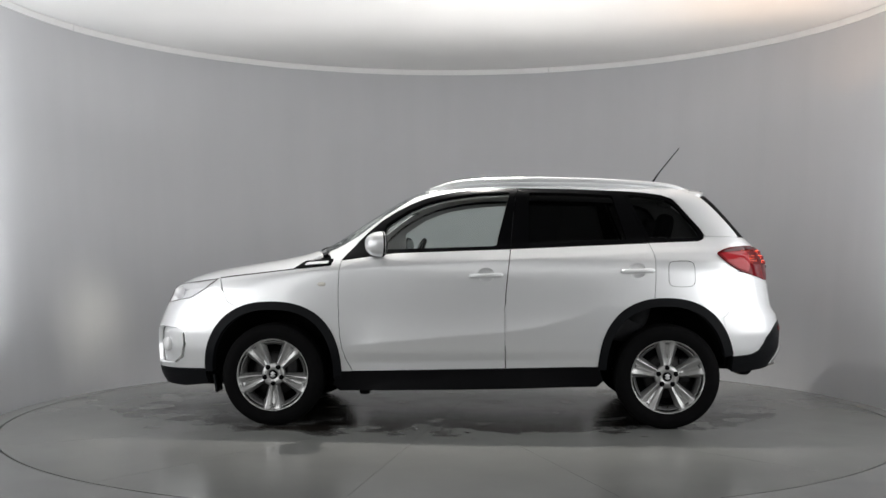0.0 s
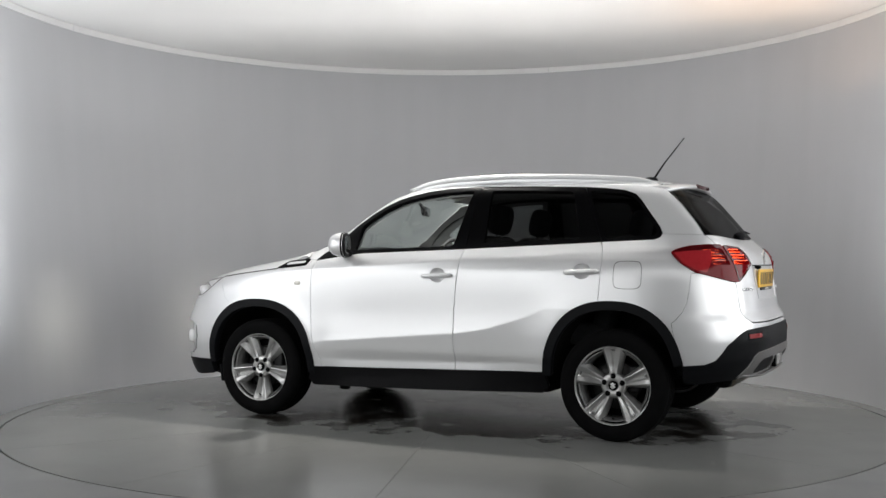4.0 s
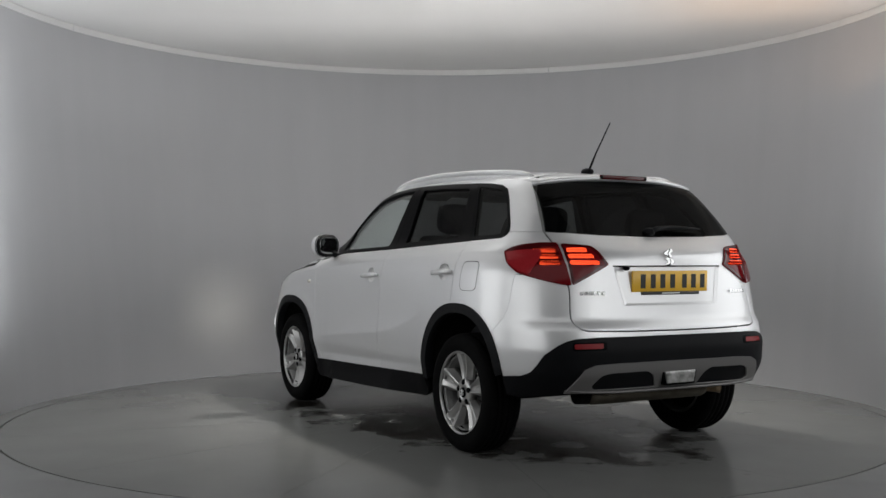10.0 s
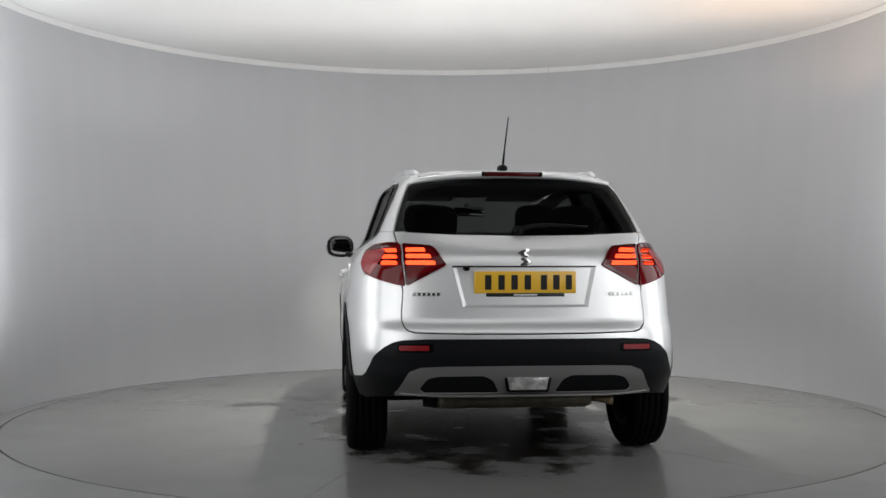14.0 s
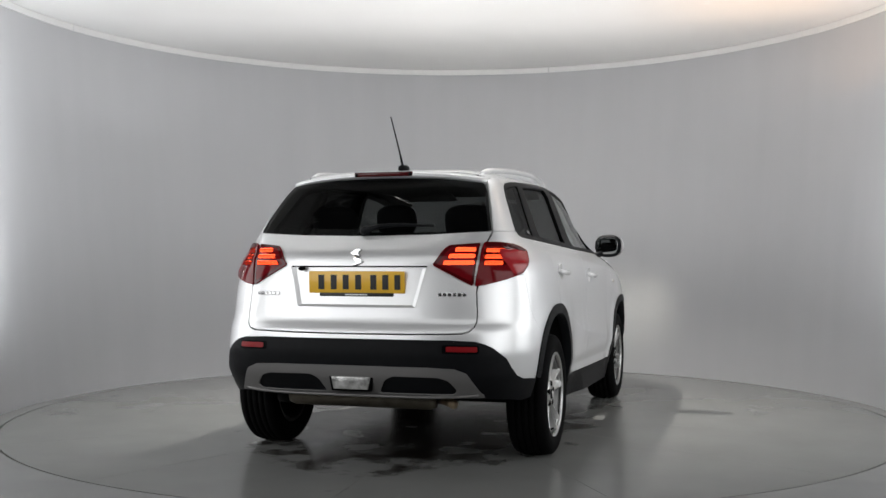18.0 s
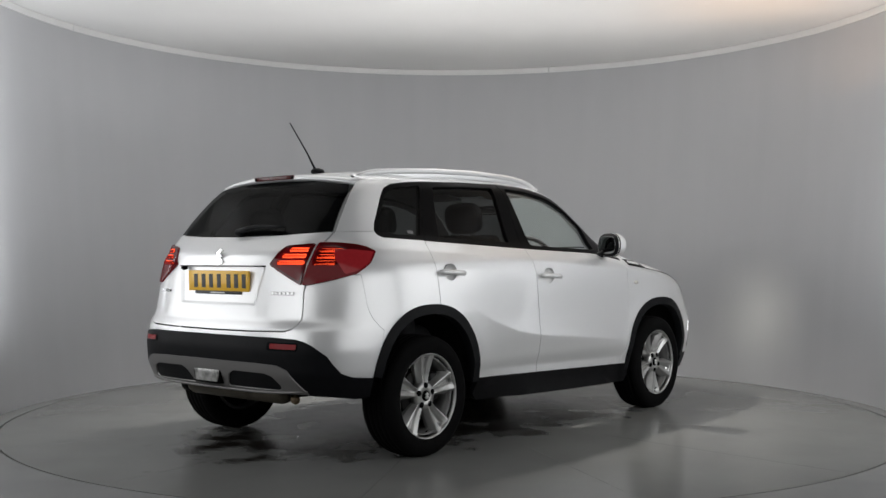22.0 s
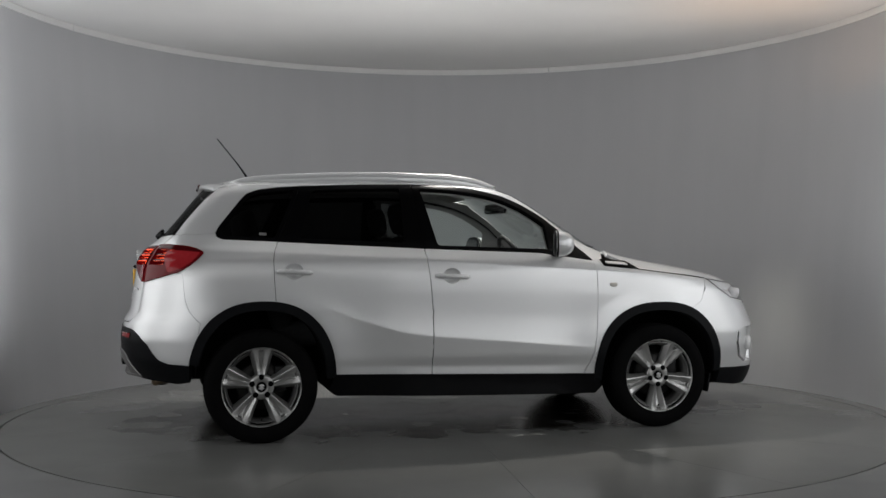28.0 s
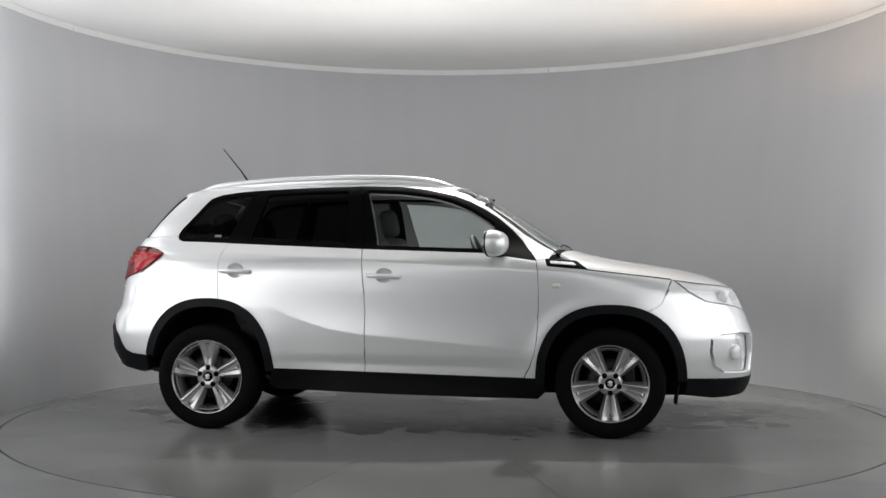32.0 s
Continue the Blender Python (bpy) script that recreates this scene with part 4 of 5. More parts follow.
def recess_frame():
    """Slanted sides and lower lip of the plate recess."""
    bm = bmesh.new()
    put = lambda y, z, off: bm.verts.new((float(rear_x(y, z)) - off, y, z))
    for s in (1, -1):
        for j in range(6):
            z0, z1 = 0.824 + 0.196 * j / 6, 0.824 + 0.196 * (j + 1) / 6
            k = lambda z: (0.318 + 0.048 * (z - 0.824) / 0.196, 0.298 + 0.047 * (z - 0.824) / 0.196)
            (a0, b0), (a1, b1) = k(z0), k(z1)
            bm.faces.new((put(s * a0, z0, 0.0015), put(s * a1, z1, 0.0015), put(s * b1, z1, -0.0060), put(s * b0, max(z0, 0.836), -0.0060)))
    ys = np.linspace(-0.318, 0.318, 15)
    for a, b in zip(ys, ys[1:]):
        bm.faces.new((put(a, 0.824, 0.0015), put(b, 0.824, 0.0015), put(b * 0.938, 0.836, -0.0060), put(a * 0.938, 0.836, -0.0060)))
    bmesh.ops.remove_doubles(bm, verts=bm.verts, dist=1e-4)
    bmesh.ops.recalc_face_normals(bm, faces=bm.faces)
    part("recess_frame", bm, PAINT, tailgate, "", False)


recess_frame()
panel("recess_slot", "rear", [[("r", C, 1.032), ("r", 0.368, 1.032), ("r", 0.368, 1.025), ("r", C, 1.025)]], BLACK_GLOSS, tailgate, off=0.002, gap=0, depth=0.012, both=True, label="dark slot over the plate")
def plate():
    xb = float(rear_x(0.0, 0.949)) - 0.001
    plate = part("number_plate", box_bm((0.012, 0.520, 0.111), 0.004, pose(xb, 0.0, 0.949, 0, -2, 0)), PLATE_YELLOW, tailgate, "yellow number plate with dark bars")
    for yy, ww in ((0.190, 0.052), (0.122, 0.052), (0.056, 0.052), (-0.012, 0.052), (-0.094, 0.052), (-0.158, 0.052), (-0.222, 0.050)):
        part("plate_mark", box_bm((0.002, ww * 0.62, 0.074), 0.0, pose(xb - 0.0068, yy, 0.949, 0, -2, 0)), PLATE_BLACK, plate, smooth=False)
    part("plate_holder", box_bm((0.014, 0.40, 0.018), 0.003, pose(xb + 0.001, 0.0, 0.886)), PLATE_BLACK, tailgate, "black plate holder strip")
    part("holder_mark", box_bm((0.002, 0.12, 0.007), 0.0, pose(xb - 0.0068, 0.0, 0.886)), WHITE_MARK, tailgate, smooth=False)
    part("camera_button", ellipsoid_bm((0.02, 0.018, 0.012), pose(xb - 0.004, 0.30, 1.018)), BLACK_GLOSS, tailgate, "black reversing camera")


plate()
# maker's badge: two interlocking bright hooks, and a bar of lettering on either side
bx = float(rear_x(0.0, 1.075)) - 0.006
hook = [(-0.006, 1.124), (0.038, 1.097), (-0.002, 1.068), (-0.024, 1.081), (-0.003, 1.096), (-0.027, 1.110)]
badge = part("badge", prism_bm(hook, bx - 0.004, bx + 0.006, "yz", 0.0012), BADGE, tailgate, "chrome maker's badge")
part("badge_hook", prism_bm([(-y, 2.148 - z) for y, z in hook], bx - 0.004, bx + 0.006, "yz", 0.0012), BADGE, badge)
for y in (0.50, -0.50):
    n = 6
    for i in range(n):
        yy = y + (i - 2.5) * 0.024
        zz = 0.890
        part("lettering_bar", box_bm((0.005, 0.019, 0.018), 0.002, pose(float(rear_x(yy, zz)) - 0.005, yy, zz, 0, 0, -math.degrees(math.atan((float(rear_x(yy + 0.01, zz)) - float(rear_x(yy - 0.01, zz))) / 0.02)))), BADGE, tailgate, "", False)
rg = panel("rear_window", "rear", [[("r", C, 1.508), ("r", 0.30, 1.500), ("r", 0.548, 1.474), ("r", 0.585, 1.42), ("r", 0.648, 1.212), ("r", 0.35, 1.196), ("r", C, 1.190)]], GLASS_DARK, tailgate, off=-0.001, gap=0.0015, depth=0.004, both=True, grid=0.04, label="dark privacy glass", shadow=False)
part("rear_wiper", tube_bm([(float(rear_x(y, z)) - 0.03, y, z) for y, z in ((0.02, 1.213), (-0.06, 1.236), (-0.16, 1.243), (-0.26, 1.240), (-0.36, 1.236))], [0.020, 0.017, 0.013, 0.010, 0.006], 10, 0.8), BLACK_TRIM, tailgate, "black rear wiper")
part("wiper_pivot", ellipsoid_bm((0.035, 0.032, 0.026), pose(float(rear_x(0.01, 1.215)) - 0.014, 0.01, 1.213)), BLACK_TRIM, tailgate, "black wiper pivot cover")


def spoiler():
    bm = bmesh.new()
    rings = []
    for y in np.linspace(-0.555, 0.555, 33):
        k = abs(y) / 0.555
        dx, dz = 0.075 * k ** 3, -0.040 * k ** 2.4
        prof = [(-0.225, 1.5475), (-0.27, 1.5465), (-0.31, 1.5405), (-0.334, 1.532), (-0.340, 1.524), (-0.336, 1.513), (-0.318, 1.506), (-0.26, 1.503), (-0.215, 1.515)]
        rings.append([bm.verts.new((x + dx, y, z + dz)) for x, z in prof])
    for A, B in zip(rings, rings[1:]):
        for i in range(len(A)):
            bm.faces.new((A[i], A[(i + 1) % len(A)], B[(i + 1) % len(B)], B[i]))
    bm.faces.new(rings[0])
    bm.faces.new(rings[-1])
    bmesh.ops.recalc_face_normals(bm, faces=bm.faces)
    sp = part("spoiler", bm, PAINT, car)
    stop = part("stop_lamp", box_bm((0.014, 0.335, 0.026), 0.006, pose(-0.3345, 0, 1.5255, 0, -12, 0)), LENS_RED_DARK, sp, "dark red high-level stop lamp")
    for y in (0.155, -0.155):
        part("lamp_end", ellipsoid_bm((0.008, 0.011, 0.011), pose(-0.338, y, 1.525)), BLACK_GLOSS, stop)


spoiler()

r_bumper = panel("rear_bumper", "rear", [SEAM_BUMPER + [rp(0.70, 0.985), ("r", 0.628, 0.985), ("r", 0.617, 0.90), ("r", 0.626, 0.79), ("r", 0.625, 0.757), ("r", 0.616, 0.730), ("r", 0.596, 0.708), ("r", 0.562, 0.697), ("r", 0.3, 0.691), ("r", C, 0.689), ("r", C, 0.668), ("r", 0.50, 0.668), ("r", 0.62, 0.662), rp(0.665, 0.650), rp(0.705, 0.628), (-0.640, 0.578), (-0.612, 0.532), (-0.575, 0.489), (-0.52, 0.467), (-0.410, 0.458)] + arch_pts(0, 163, 147)], PAINT, car, gap=0.0008, both=True, grid=0.02)
r_lower = panel("rear_bumper_cladding", "rear", [[("r", C, 0.668), ("r", 0.50, 0.668), ("r", 0.62, 0.662), rp(0.665, 0.650), rp(0.705, 0.628), (-0.640, 0.578), (-0.612, 0.532), (-0.575, 0.489), (-0.52, 0.467), (-0.405, 0.460), (-0.398, 0.362), (-0.47, 0.352), rp(0.76, 0.362), ("r", 0.62, 0.380), ("r", 0.3, 0.382), ("r", C, 0.382)]], BLACK_TRIM, car, off=0.006, gap=0.0015, depth=0.06, both=True, grid=0.025, label="black textured bumper cladding")
skid = panel("skid_plate", "rear", [[("r", C, 0.537), ("r", 0.40, 0.536), ("r", 0.53, 0.530), ("r", 0.585, 0.508), ("r", 0.615, 0.46), ("r", 0.655, 0.388), ("r", 0.4, 0.386), ("r", C, 0.386)],
             [("r", 0.515, 0.404), ("r", 0.535, 0.425), ("r", 0.50, 0.475), ("r", 0.45, 0.488), ("r", 0.22, 0.490), ("r", 0.175, 0.470), ("r", 0.140, 0.404)]], SKID, r_lower, off=0.014, gap=0.001, depth=0.018, both=True, grid=0.025, hole_r=0.015, label="silver-grey skid plate insert")
lip_y = np.linspace(-0.655, 0.655, 31)
part("skid_lip", tube_bm([(float(rear_x(y, 0.39)) - 0.026 + 0.012 * abs(y / 0.655) ** 4, y, 0.384 + 0.014 * abs(y / 0.655) ** 6) for y in lip_y], [0.004] + [0.009] * 29 + [0.004], 10, 0.8), SKID, r_lower, "silver-grey lower lip")
part("rear_fog_lamp", prism_bm([(0.106, 0.480), (-0.106, 0.480), (-0.092, 0.416), (0.092, 0.416)], -0.808, -0.775, "yz", 0.004), LAMP_GREY, r_lower, "clear reversing lamp")
part("fog_surround", prism_bm([(0.122, 0.490), (-0.122, 0.490), (-0.104, 0.406), (0.104, 0.406)], -0.801, -0.765, "yz", 0.004), BLACK_GLOSS, r_lower, "black lamp surround")
for s in (1, -1):
    ref = panel("reflector_recess", "rear", [[("r", 0.642, 0.642), ("r", 0.470, 0.645), ("r", 0.470, 0.604), ("r", 0.642, 0.602)]], BLACK_GLOSS, r_lower, off=0.008, gap=0, depth=0.008, r=0.01, side=s)
    panel("reflector", "rear", [[("r", 0.634, 0.635), ("r", 0.490, 0.637), ("r", 0.490, 0.612), ("r", 0.634, 0.610)]], REFLECTOR, ref, off=0.010, gap=0, depth=0.006, r=0.006, side=s, label="red reflector strip")
    # tail lamp: outer half on the body, inner half on the tailgate, three lit bars in each
    o = [(-0.321, 1.103), (-0.36, 1.124), (-0.42, 1.139), (-0.50, 1.148), rp(0.68, 1.149), ("r", 0.622, 1.147), ("r", 0.613, 1.03), ("r", 0.603, 0.930), rp(0.64, 0.934), rp(0.70, 0.950), (-0.54, 0.968), (-0.46, 0.992), (-0.39, 1.036), (-0.35, 1.072)]
    window = [("r", 0.632, 1.124), ("r", 0.632, 1.030), rp(0.66, 1.030), rp(0.700, 1.030), rp(0.735, 1.036), rp(0.728, 1.124), rp(0.69, 1.124), rp(0.66, 1.124)]
    lamp = panel("tail_lamp", "rear", [o, window], LENS_RED, car, off=0.013, gap=0.0, depth=0.02, r=0.012, hole_r=0.006, side=s, grid=0.02, label="red tail lamp with three lit bars")
    panel("dark_lens", "rear", [[(-0.330, 1.102), (-0.36, 1.119), (-0.42, 1.134), (-0.50, 1.143), rp(0.68, 1.145), ("r", 0.630, 1.143), ("r", 0.630, 1.126), rp(0.68, 1.126), (-0.50, 1.120), (-0.42, 1.112)]], LENS_RED_DARK, lamp, off=0.0138, gap=0, depth=0.004, r=0.004, side=s, label="darker red lens")
    panel("side_lens", "rear", [[(-0.338, 1.098), (-0.42, 1.109), (-0.52, 1.116), (-0.54, 1.06), (-0.52, 0.985), (-0.46, 1.002), (-0.39, 1.044)]], LENS_SIDE, lamp, off=0.0142, gap=0, depth=0.004, r=0.012, side=s, label="brighter red side lens")
    panel("lamp_back", "rear", [window], LENS_RED_DARK, lamp, off=0.003, gap=-0.006, depth=0.003, side=s, label="dark red lamp back")
    inner = panel("inner_lamp", "rear", [[("r", 0.609, 1.144), ("r", 0.47, 1.131), ("r", 0.455, 1.122), ("r", 0.397, 1.040), ("r", 0.405, 1.030), ("r", 0.590, 0.933), ("r", 0.597, 0.94)]], LENS_RED, lamp, off=0.009, gap=0.0, depth=0.02, r=0.01, side=s, label="red lens on the tailgate")
    panel("lamp_edge", "rear", [[("r", 0.6085, 1.1435), ("r", 0.47, 1.1305), ("r", 0.398, 1.039), ("r", 0.590, 0.9335), ("r", 0.597, 0.94)], [("r", 0.601, 1.130), ("r", 0.477, 1.119), ("r", 0.415, 1.040), ("r", 0.585, 0.951)]], LENS_RED_DARK, inner, off=0.0098, gap=0.001, depth=0.003, r=0.01, side=s, grid=0.2, hole_r=0.004)
    def ribs(ya, yb, z, off, owner, deep, pitch=0.0095):
        """Upright ribs over a lit bar, that hide its light from the side."""
        bm = bmesh.new()
        for y in np.arange(ya, yb, pitch):
            x = float(rear_x(y, z)) - off
            bmesh.ops.create_cube(bm, size=1, matrix=pose(x + 0.010 - deep / 2, s * y, z) @ Matrix.Diagonal((deep + 0.020, 0.0007, 0.022, 1)))
        part("lens_rib", bm, LENS_RED, owner, "", False)

    for z, y1 in ((1.109, 0.497), (1.077, 0.470), (1.045, 0.447)):
        panel("lit_bar", "rear", [[("r", 0.594, z + 0.010), ("r", y1 + 0.006, z + 0.010), ("r", y1, z - 0.009), ("r", 0.594, z - 0.009)]], LED_RED, inner, off=0.0105, gap=0, depth=0.003, r=0.008, step=0.006, grid=0.03, side=s, label="glowing red bar")
        ribs(y1 + 0.006, 0.600, z, 0.0105, inner, 0.006)
        ribs(0.637, 0.726, z, 0.006, lamp, 0.010, 0.006)
        panel("lit_bar", "rear", [[rp(0.714, z + 0.010), rp(0.69, z + 0.010), rp(0.662, z + 0.010), ("r", 0.64, z + 0.010), ("r", 0.637, z - 0.009), rp(0.662, z - 0.009), rp(0.69, z - 0.009), rp(0.718, z - 0.009)]], LED_RED, lamp, off=0.005, gap=0, depth=0.003, r=0.006, step=0.006, grid=0.03, side=s, label="glowing red bar")

# ---- wheels ----
def wheel(x, s, first):
    w = tagged(new("wheel"), "five-spoke silver alloy wheel with a black tyre")
    w.parent = car
    w.matrix_local = pose(x, s * 0.778, 0.328) @ pose(0, 0, 0, 0, 0, 0 if s > 0 else 180)
    R = 0.328
    prof = [(0.216, -0.088), (0.226, -0.100), (0.250, -0.108), (0.285, -0.108), (0.308, -0.102), (0.321, -0.090), (0.326, -0.074)]
    for yc in (-0.052, -0.018, 0.018, 0.052):
        prof += [(R, yc - 0.0055), (R - 0.007, yc - 0.0040), (R - 0.007, yc + 0.0040), (R, yc + 0.0055)]
    prof += [(0.326, 0.074), (0.321, 0.090), (0.308, 0.102), (0.290, 0.1075), (0.286, 0.1085), (0.262, 0.1085), (0.258, 0.107), (0.240, 0.105), (0.228, 0.100), (0.220, 0.088)]
    part("tyre", lathe_bm(prof, 72, caps=False), RUBBER, w, "black rubber tyre")
    part("rim", lathe_bm([(0.200, -0.09), (0.222, -0.088), (0.216, -0.07), (0.200, -0.05), (0.196, 0.05), (0.204, 0.070), (0.212, 0.080), (0.203, 0.062), (0.192, 0.052), (0.190, -0.05), (0.198, -0.088)], 64, caps=False), ALLOY_BARREL, w, "dull grey rim barrel")
    part("rim_lip", lathe_bm([(0.218, 0.080), (0.228, 0.094), (0.231, 0.099), (0.229, 0.101), (0.225, 0.097), (0.221, 0.090), (0.218, 0.080)], 64, caps=False), ALLOY, w)
    part("brake_disc", lathe_bm([(0.06, 0.022), (0.138, 0.022), (0.140, 0.018), (0.140, 0.002), (0.06, 0.0)], 40, caps=False), DISC, w, "worn steel brake disc")
    part("brake_caliper", box_bm((0.07, 0.05, 0.15), 0.012, pose(-0.115, 0.015, 0.04)), ALLOY_DARK, w)
    part("hub", lathe_bm([(0.0, 0.074), (0.030, 0.074), (0.034, 0.080), (0.068, 0.075), (0.075, 0.066), (0.075, 0.03), (0.0, 0.03)], 40), ALLOY, w)
    # added black disc that stands in for the shade behind the spokes
    part("wheel_shade_disc", lathe_bm([(0.0, -0.03), (0.19, -0.03), (0.19, -0.035), (0.0, -0.035)], 40), SHADOW_BLACK, w)
    for k in range(5):
        bm = bmesh.new()
        rows = []
        # two raised blades that part from the hub outwards, a sunk channel between them, wide slanted flanks
        for r in np.linspace(0.050, 0.224, 13):
            t = (r - 0.050) / 0.171
            hw = 0.028 + 0.052 * t ** 1.05
            y0 = 0.070 - 0.006 * math.sin(math.pi * t) + 0.022 * t
            deep = 0.024 * min(1, t / 0.35) * (1 - 0.75 * max(0, (t - 0.86) / 0.14))
            flank = 0.033 * (1 - 0.5 * max(0, (t - 0.85) / 0.15))
            c1, c2, c3 = 0.67 - 0.05 * (1 - t), 0.28 - 0.08 * (1 - t), 0.13 - 0.05 * (1 - t)
            us = ((-1.0, -0.055), (-0.985, -flank), (-c1, 0.0), (-c1 + 0.09, 0.0015), (-c2, -0.45 * deep), (-c3, -deep), (c3, -deep), (c2, -0.45 * deep), (c1 - 0.09, 0.0015), (c1, 0.0), (0.985, -flank), (1.0, -0.055))
            rows.append([bm.verts.new((hw * u, y0 + d, r)) for u, d in us])
        for A, B in zip(rows, rows[1:]):
            for i in range(len(A) - 1):
                bm.faces.new((A[i], A[i + 1], B[i + 1], B[i]))
        bmesh.ops.recalc_face_normals(bm, faces=bm.faces)
        bmesh.ops.transform(bm, matrix=pose(0, 0, 0, 0, 72 * k + first, 0), verts=bm.verts)
        sp = part("spoke", bm, ALLOY, w)
        sp.data.set_sharp_from_angle(angle=radians(14))
        bx, bz = 0.056 * math.sin(radians(72 * k + first)), 0.056 * math.cos(radians(72 * k + first))
        part("bolt", lathe_bm([(0.0, 0.080), (0.012, 0.080), (0.0165, 0.076), (0.0165, 0.060)], 12, "y", pose(bx, 0.002, bz)), BLACK_GLOSS, w, "black wheel bolt")
    cap = part("centre_cap", lathe_bm([(0.0, 0.085), (0.022, 0.085), (0.028, 0.081), (0.029, 0.07)], 28), BLACK_GLOSS, w, "black centre cap with a bright mark")
    part("cap_mark", prism_bm([(0.0, 0.020), (0.018, 0.008), (0.007, 0.0), (0.018, -0.008), (0.0, -0.020), (-0.018, -0.008), (-0.007, 0.0), (-0.018, 0.008)], 0.0845, 0.0868, "xz"), WHITE_MARK, cap, "bright mark")
    part("valve", tube_bm([(0.0, 0.075, -0.195), (0.0, 0.092, -0.185)], 0.004, 8), BLACK_GLOSS, w)


for x in (0.0, 2.5):
    for s in (1, -1):
        wheel(x, s, 0 if x < 1 else 180)

# ---- underside ----
part("underbody", box_bm((2.5, 1.50, 0.14), 0.03, pose(1.24, 0, 0.32) @ Matrix.Diagonal((0.65, 1, 1, 1))), SHADOW_BLACK, car, "black underseal")
part("underbody_front", box_bm((1.15, 1.0, 0.22), 0.03, pose(2.62, 0, 0.33)), SHADOW_BLACK, car)
part("underbody_rear", box_bm((1.10, 0.96, 0.16), 0.03, pose(-0.02, 0, 0.42)), SHADOW_BLACK, car)
part("rear_axle_beam", tube_bm([(0.02, -0.66, 0.30), (0.02, 0.66, 0.30)], 0.035, 12), SHADOW_BLACK, car)
part("front_axle_beam", tube_bm([(2.5, -0.66, 0.28), (2.5, 0.66, 0.28)], 0.03, 12), SHADOW_BLACK, car)
part("jacking_lug", box_bm((0.07, 0.05, 0.06), 0.015, pose(1.93, 0.68, 0.215)), SHADOW_BLACK, car)
part("silencer", tube_bm([(-0.56, 0.43, 0.345), (-0.56, 0.40, 0.345), (-0.56, -0.34, 0.345), (-0.56, -0.37, 0.345)], [0.05, 0.062, 0.062, 0.05], 20, 0.8), STEEL, car, "dull stained exhaust silencer")
part("tailpipe", tube_bm([(-0.50, -0.36, 0.345), (-0.55, -0.42, 0.342), (-0.58, -0.455, 0.338), (-0.60, -0.48, 0.332)], 0.024, 14), TAILPIPE, car, "brown-stained steel tailpipe")
part("exhaust_end", tube_bm([(-0.56, 0.43, 0.345), (-0.56, 0.50, 0.35)], 0.045, 14), SHADOW_BLACK, car)

# ---- cabin ----
for s in (1, -1):
    panel("door_card", "rear", [[(2.03, 1.055), (1.72, 1.098), (0.98, 1.124), (0.10, 1.160), (-0.20, 1.172), (-0.40, 1.19), (-0.40, 0.90), (2.03, 0.80)]], INNER, car, off=-0.045, gap=0, depth=0.01, side=s, grid=0.08, label="dark inner door trim")


def seat(x, y, w, back, rear=False):
    st = part("rear_seat" if rear else "front_seat", box_bm((0.50, w, 0.16), 0.06, pose(x, y, 0.62, 0, -6, 0), 3), CLOTH, car, "dark grey cloth seat")
    a = 18
    part("backrest", box_bm((0.13, w, 0.62), 0.055, pose(x - 0.29, y, 0.92, 0, -a, 0), 3), CLOTH, st)
    for yy in back:
        part("headrest", ellipsoid_bm((0.055, 0.135, 0.10), pose(x - 0.405, yy, 1.325 if not rear else 1.27, 0, -12, 0), 3.2), CLOTH, st)
        for d in (0.05, -0.05):
            part("headrest_post", tube_bm([(x - 0.37, yy + d, 1.14), (x - 0.40, yy + d, 1.24)], 0.006, 8), CHROME, st)


for s in (1, -1):
    seat(1.32, s * 0.37, 0.50, (s * 0.37,))
seat(0.36, 0.0, 1.24, (0.40, -0.40), True)
dash = part("dashboard", prism_bm([(1.68, 0.70), (1.70, 0.92), (1.74, 1.00), (1.82, 1.055), (1.95, 1.065), (2.15, 1.03), (2.15, 0.70)], -0.72, 0.72, "xz", 0.02), DASH, car, "dark plastic dashboard")
part("binnacle", ellipsoid_bm((0.13, 0.19, 0.06), pose(1.87, -0.36, 1.080), 2.6), DASH, dash)


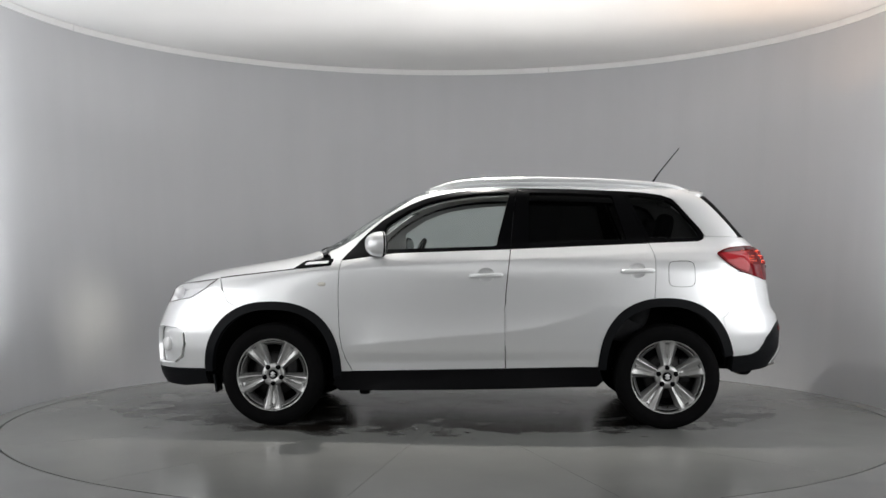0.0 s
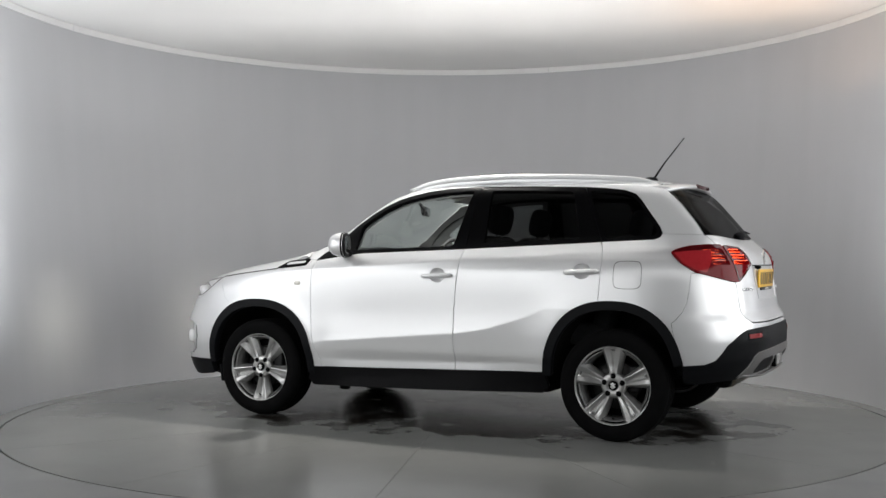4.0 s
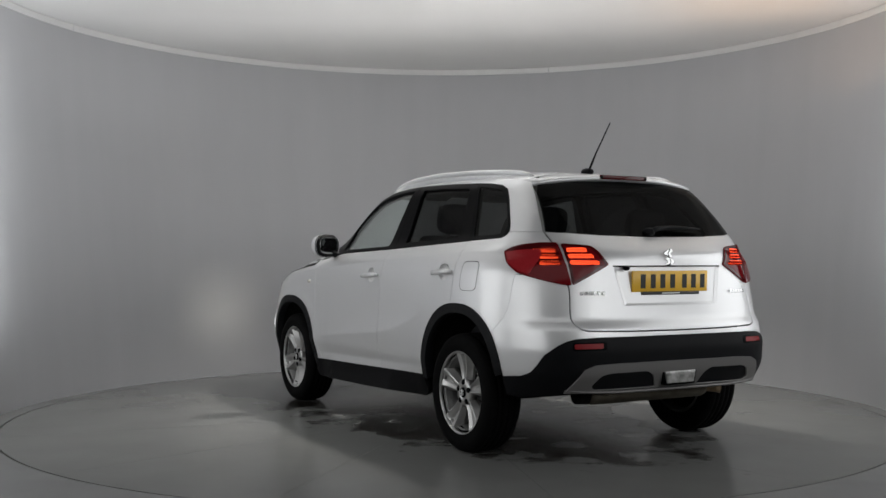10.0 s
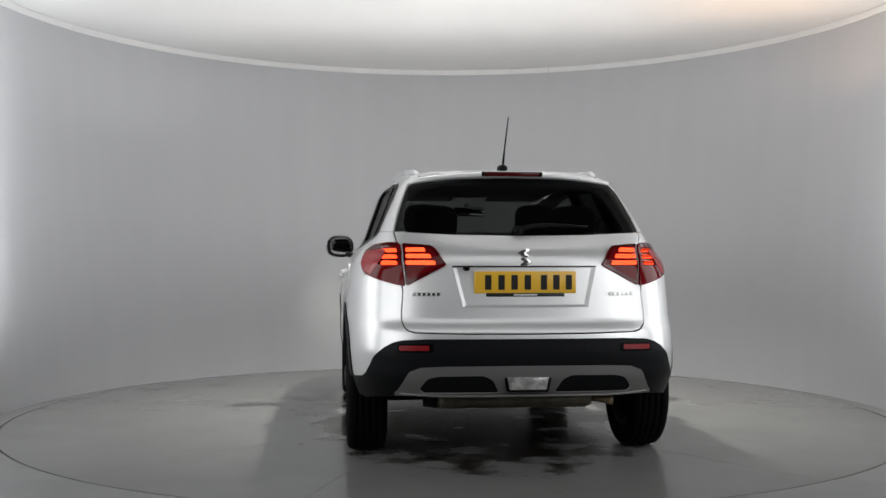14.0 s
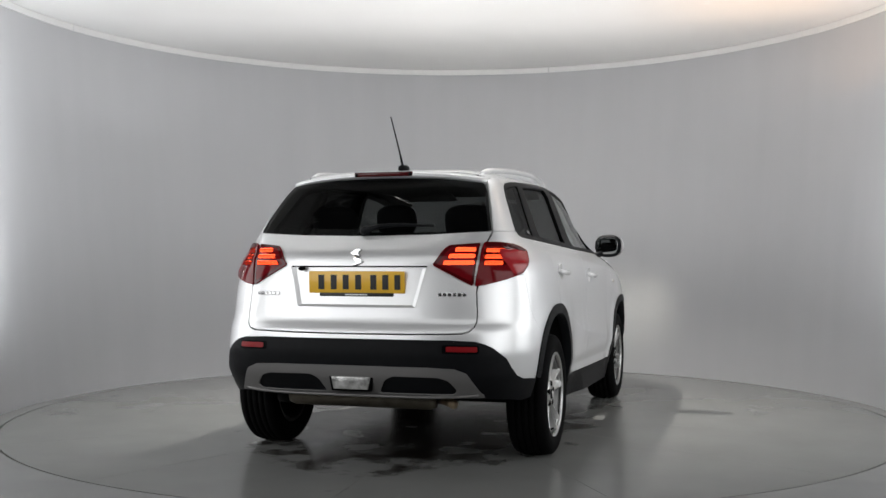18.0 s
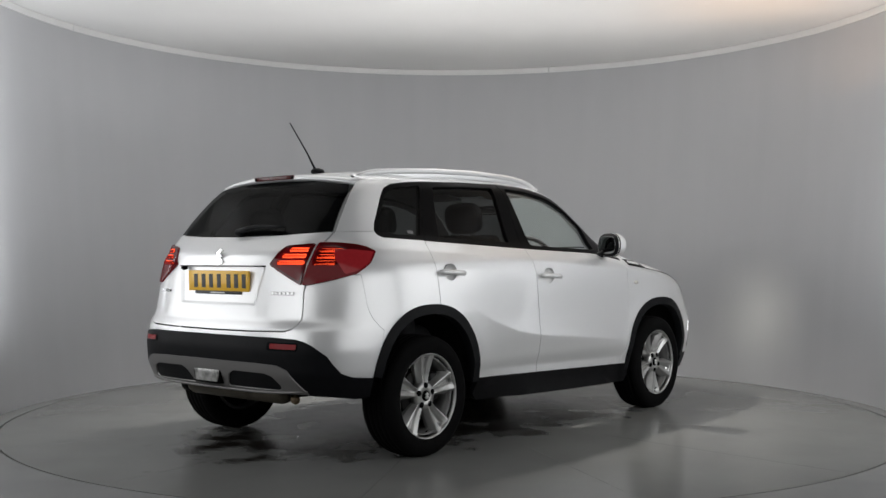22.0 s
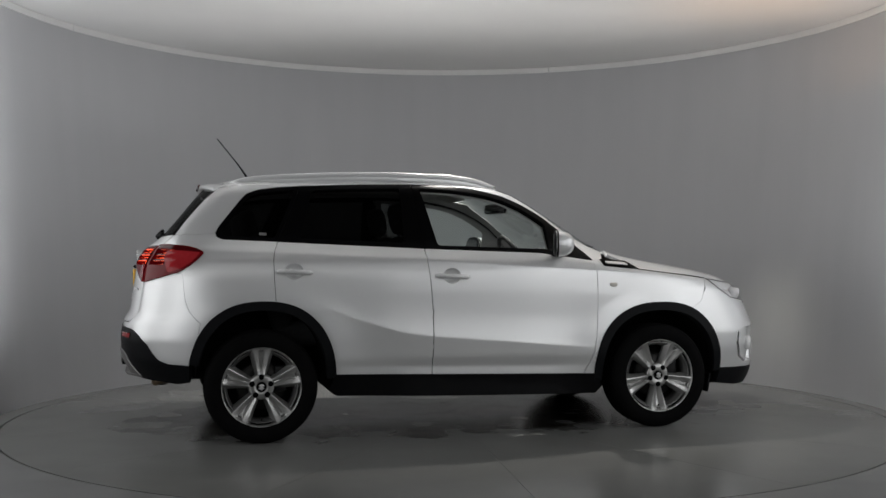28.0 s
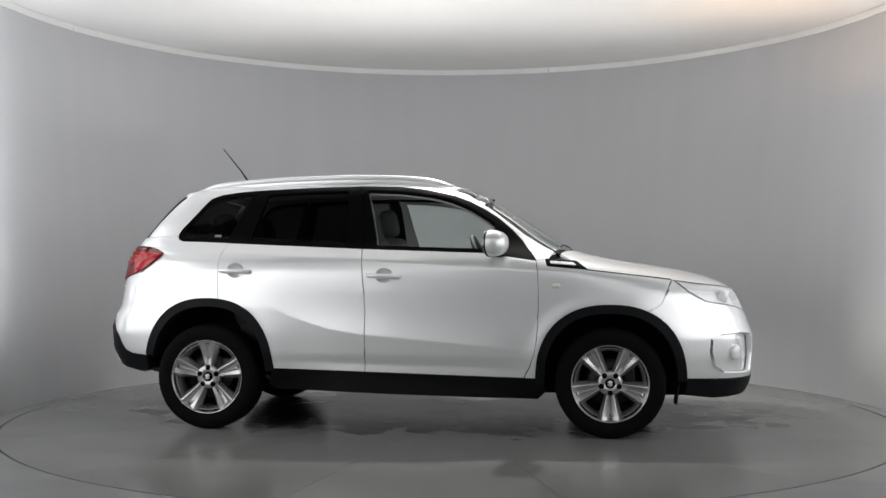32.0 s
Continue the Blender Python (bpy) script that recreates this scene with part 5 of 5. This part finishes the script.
def steering():
    bm = bmesh.new()
    n, k, R, r = 36, 10, 0.182, 0.015
    rings = []
    for i in range(n):
        a = 2 * math.pi * i / n
        rings.append([bm.verts.new(((r * math.sin(2 * math.pi * j / k)), (R + r * math.cos(2 * math.pi * j / k)) * math.cos(a), (R + r * math.cos(2 * math.pi * j / k)) * math.sin(a))) for j in range(k)])
    for i in range(n):
        A, B = rings[i], rings[(i + 1) % n]
        for j in range(k):
            bm.faces.new((A[j], A[(j + 1) % k], B[(j + 1) % k], B[j]))
    bmesh.ops.recalc_face_normals(bm, faces=bm.faces)
    m = pose(1.69, -0.36, 1.045, 0, -24, 0)
    bmesh.ops.transform(bm, matrix=m, verts=bm.verts)
    w = part("steering_wheel", bm, DASH, car, "dark three-spoke steering wheel")
    part("boss", ellipsoid_bm((0.03, 0.07, 0.06), m @ pose(0.01, 0, 0), 2.8), DASH, w)
    for dy, dz, rot in ((0.11, 0, 0), (-0.11, 0, 0), (0, -0.11, 90)):
        part("spoke", box_bm((0.015, 0.13, 0.035), 0.006, m @ pose(0.008, dy, dz, rot, 0, 0)), SKID, w)


steering()
mir = part("interior_mirror", box_bm((0.03, 0.24, 0.07), 0.012, pose(1.68, -0.026, 1.416, 0, 8, 18)), BLACK_TRIM, car, "black interior mirror")
part("mirror_glass", box_bm((0.004, 0.225, 0.058), 0.002, pose(1.6635, -0.031, 1.416, 0, 8, 18)), MIRROR, mir, "mirror glass")
part("mirror_stalk", tube_bm([(1.69, -0.02, 1.43), (1.72, -0.01, 1.475)], 0.012, 10), BLACK_TRIM, mir)
for s in (1, -1):
    part("sun_visor", box_bm((0.16, 0.36, 0.015), 0.006, pose(1.42, s * 0.30, 1.505, 0, 14, 0)), LINING, car, "grey folded sun visor")

# ---- aerial ----
aer = part("aerial", tube_bm([(-0.012, 0, 1.585), (-0.05, 0, 1.64), (-0.085, 0, 1.69), (-0.218, 0, 1.853)], [0.0075, 0.0065, 0.0045, 0.0032], 10), BLACK_TRIM, car, "slanted black rod aerial")
part("aerial_foot", ellipsoid_bm((0.045, 0.03, 0.022), pose(0.0, 0, 1.585), 2.3), BLACK_TRIM, aer)


def motions():
    times = list(range(33))
    walk(car, [(t, car_pose(t)) for t in times])
    walk(turntable, [(t, pose(0, 0, 0, 0, 0, turn_at(t) - 177.2)) for t in times])


motions()
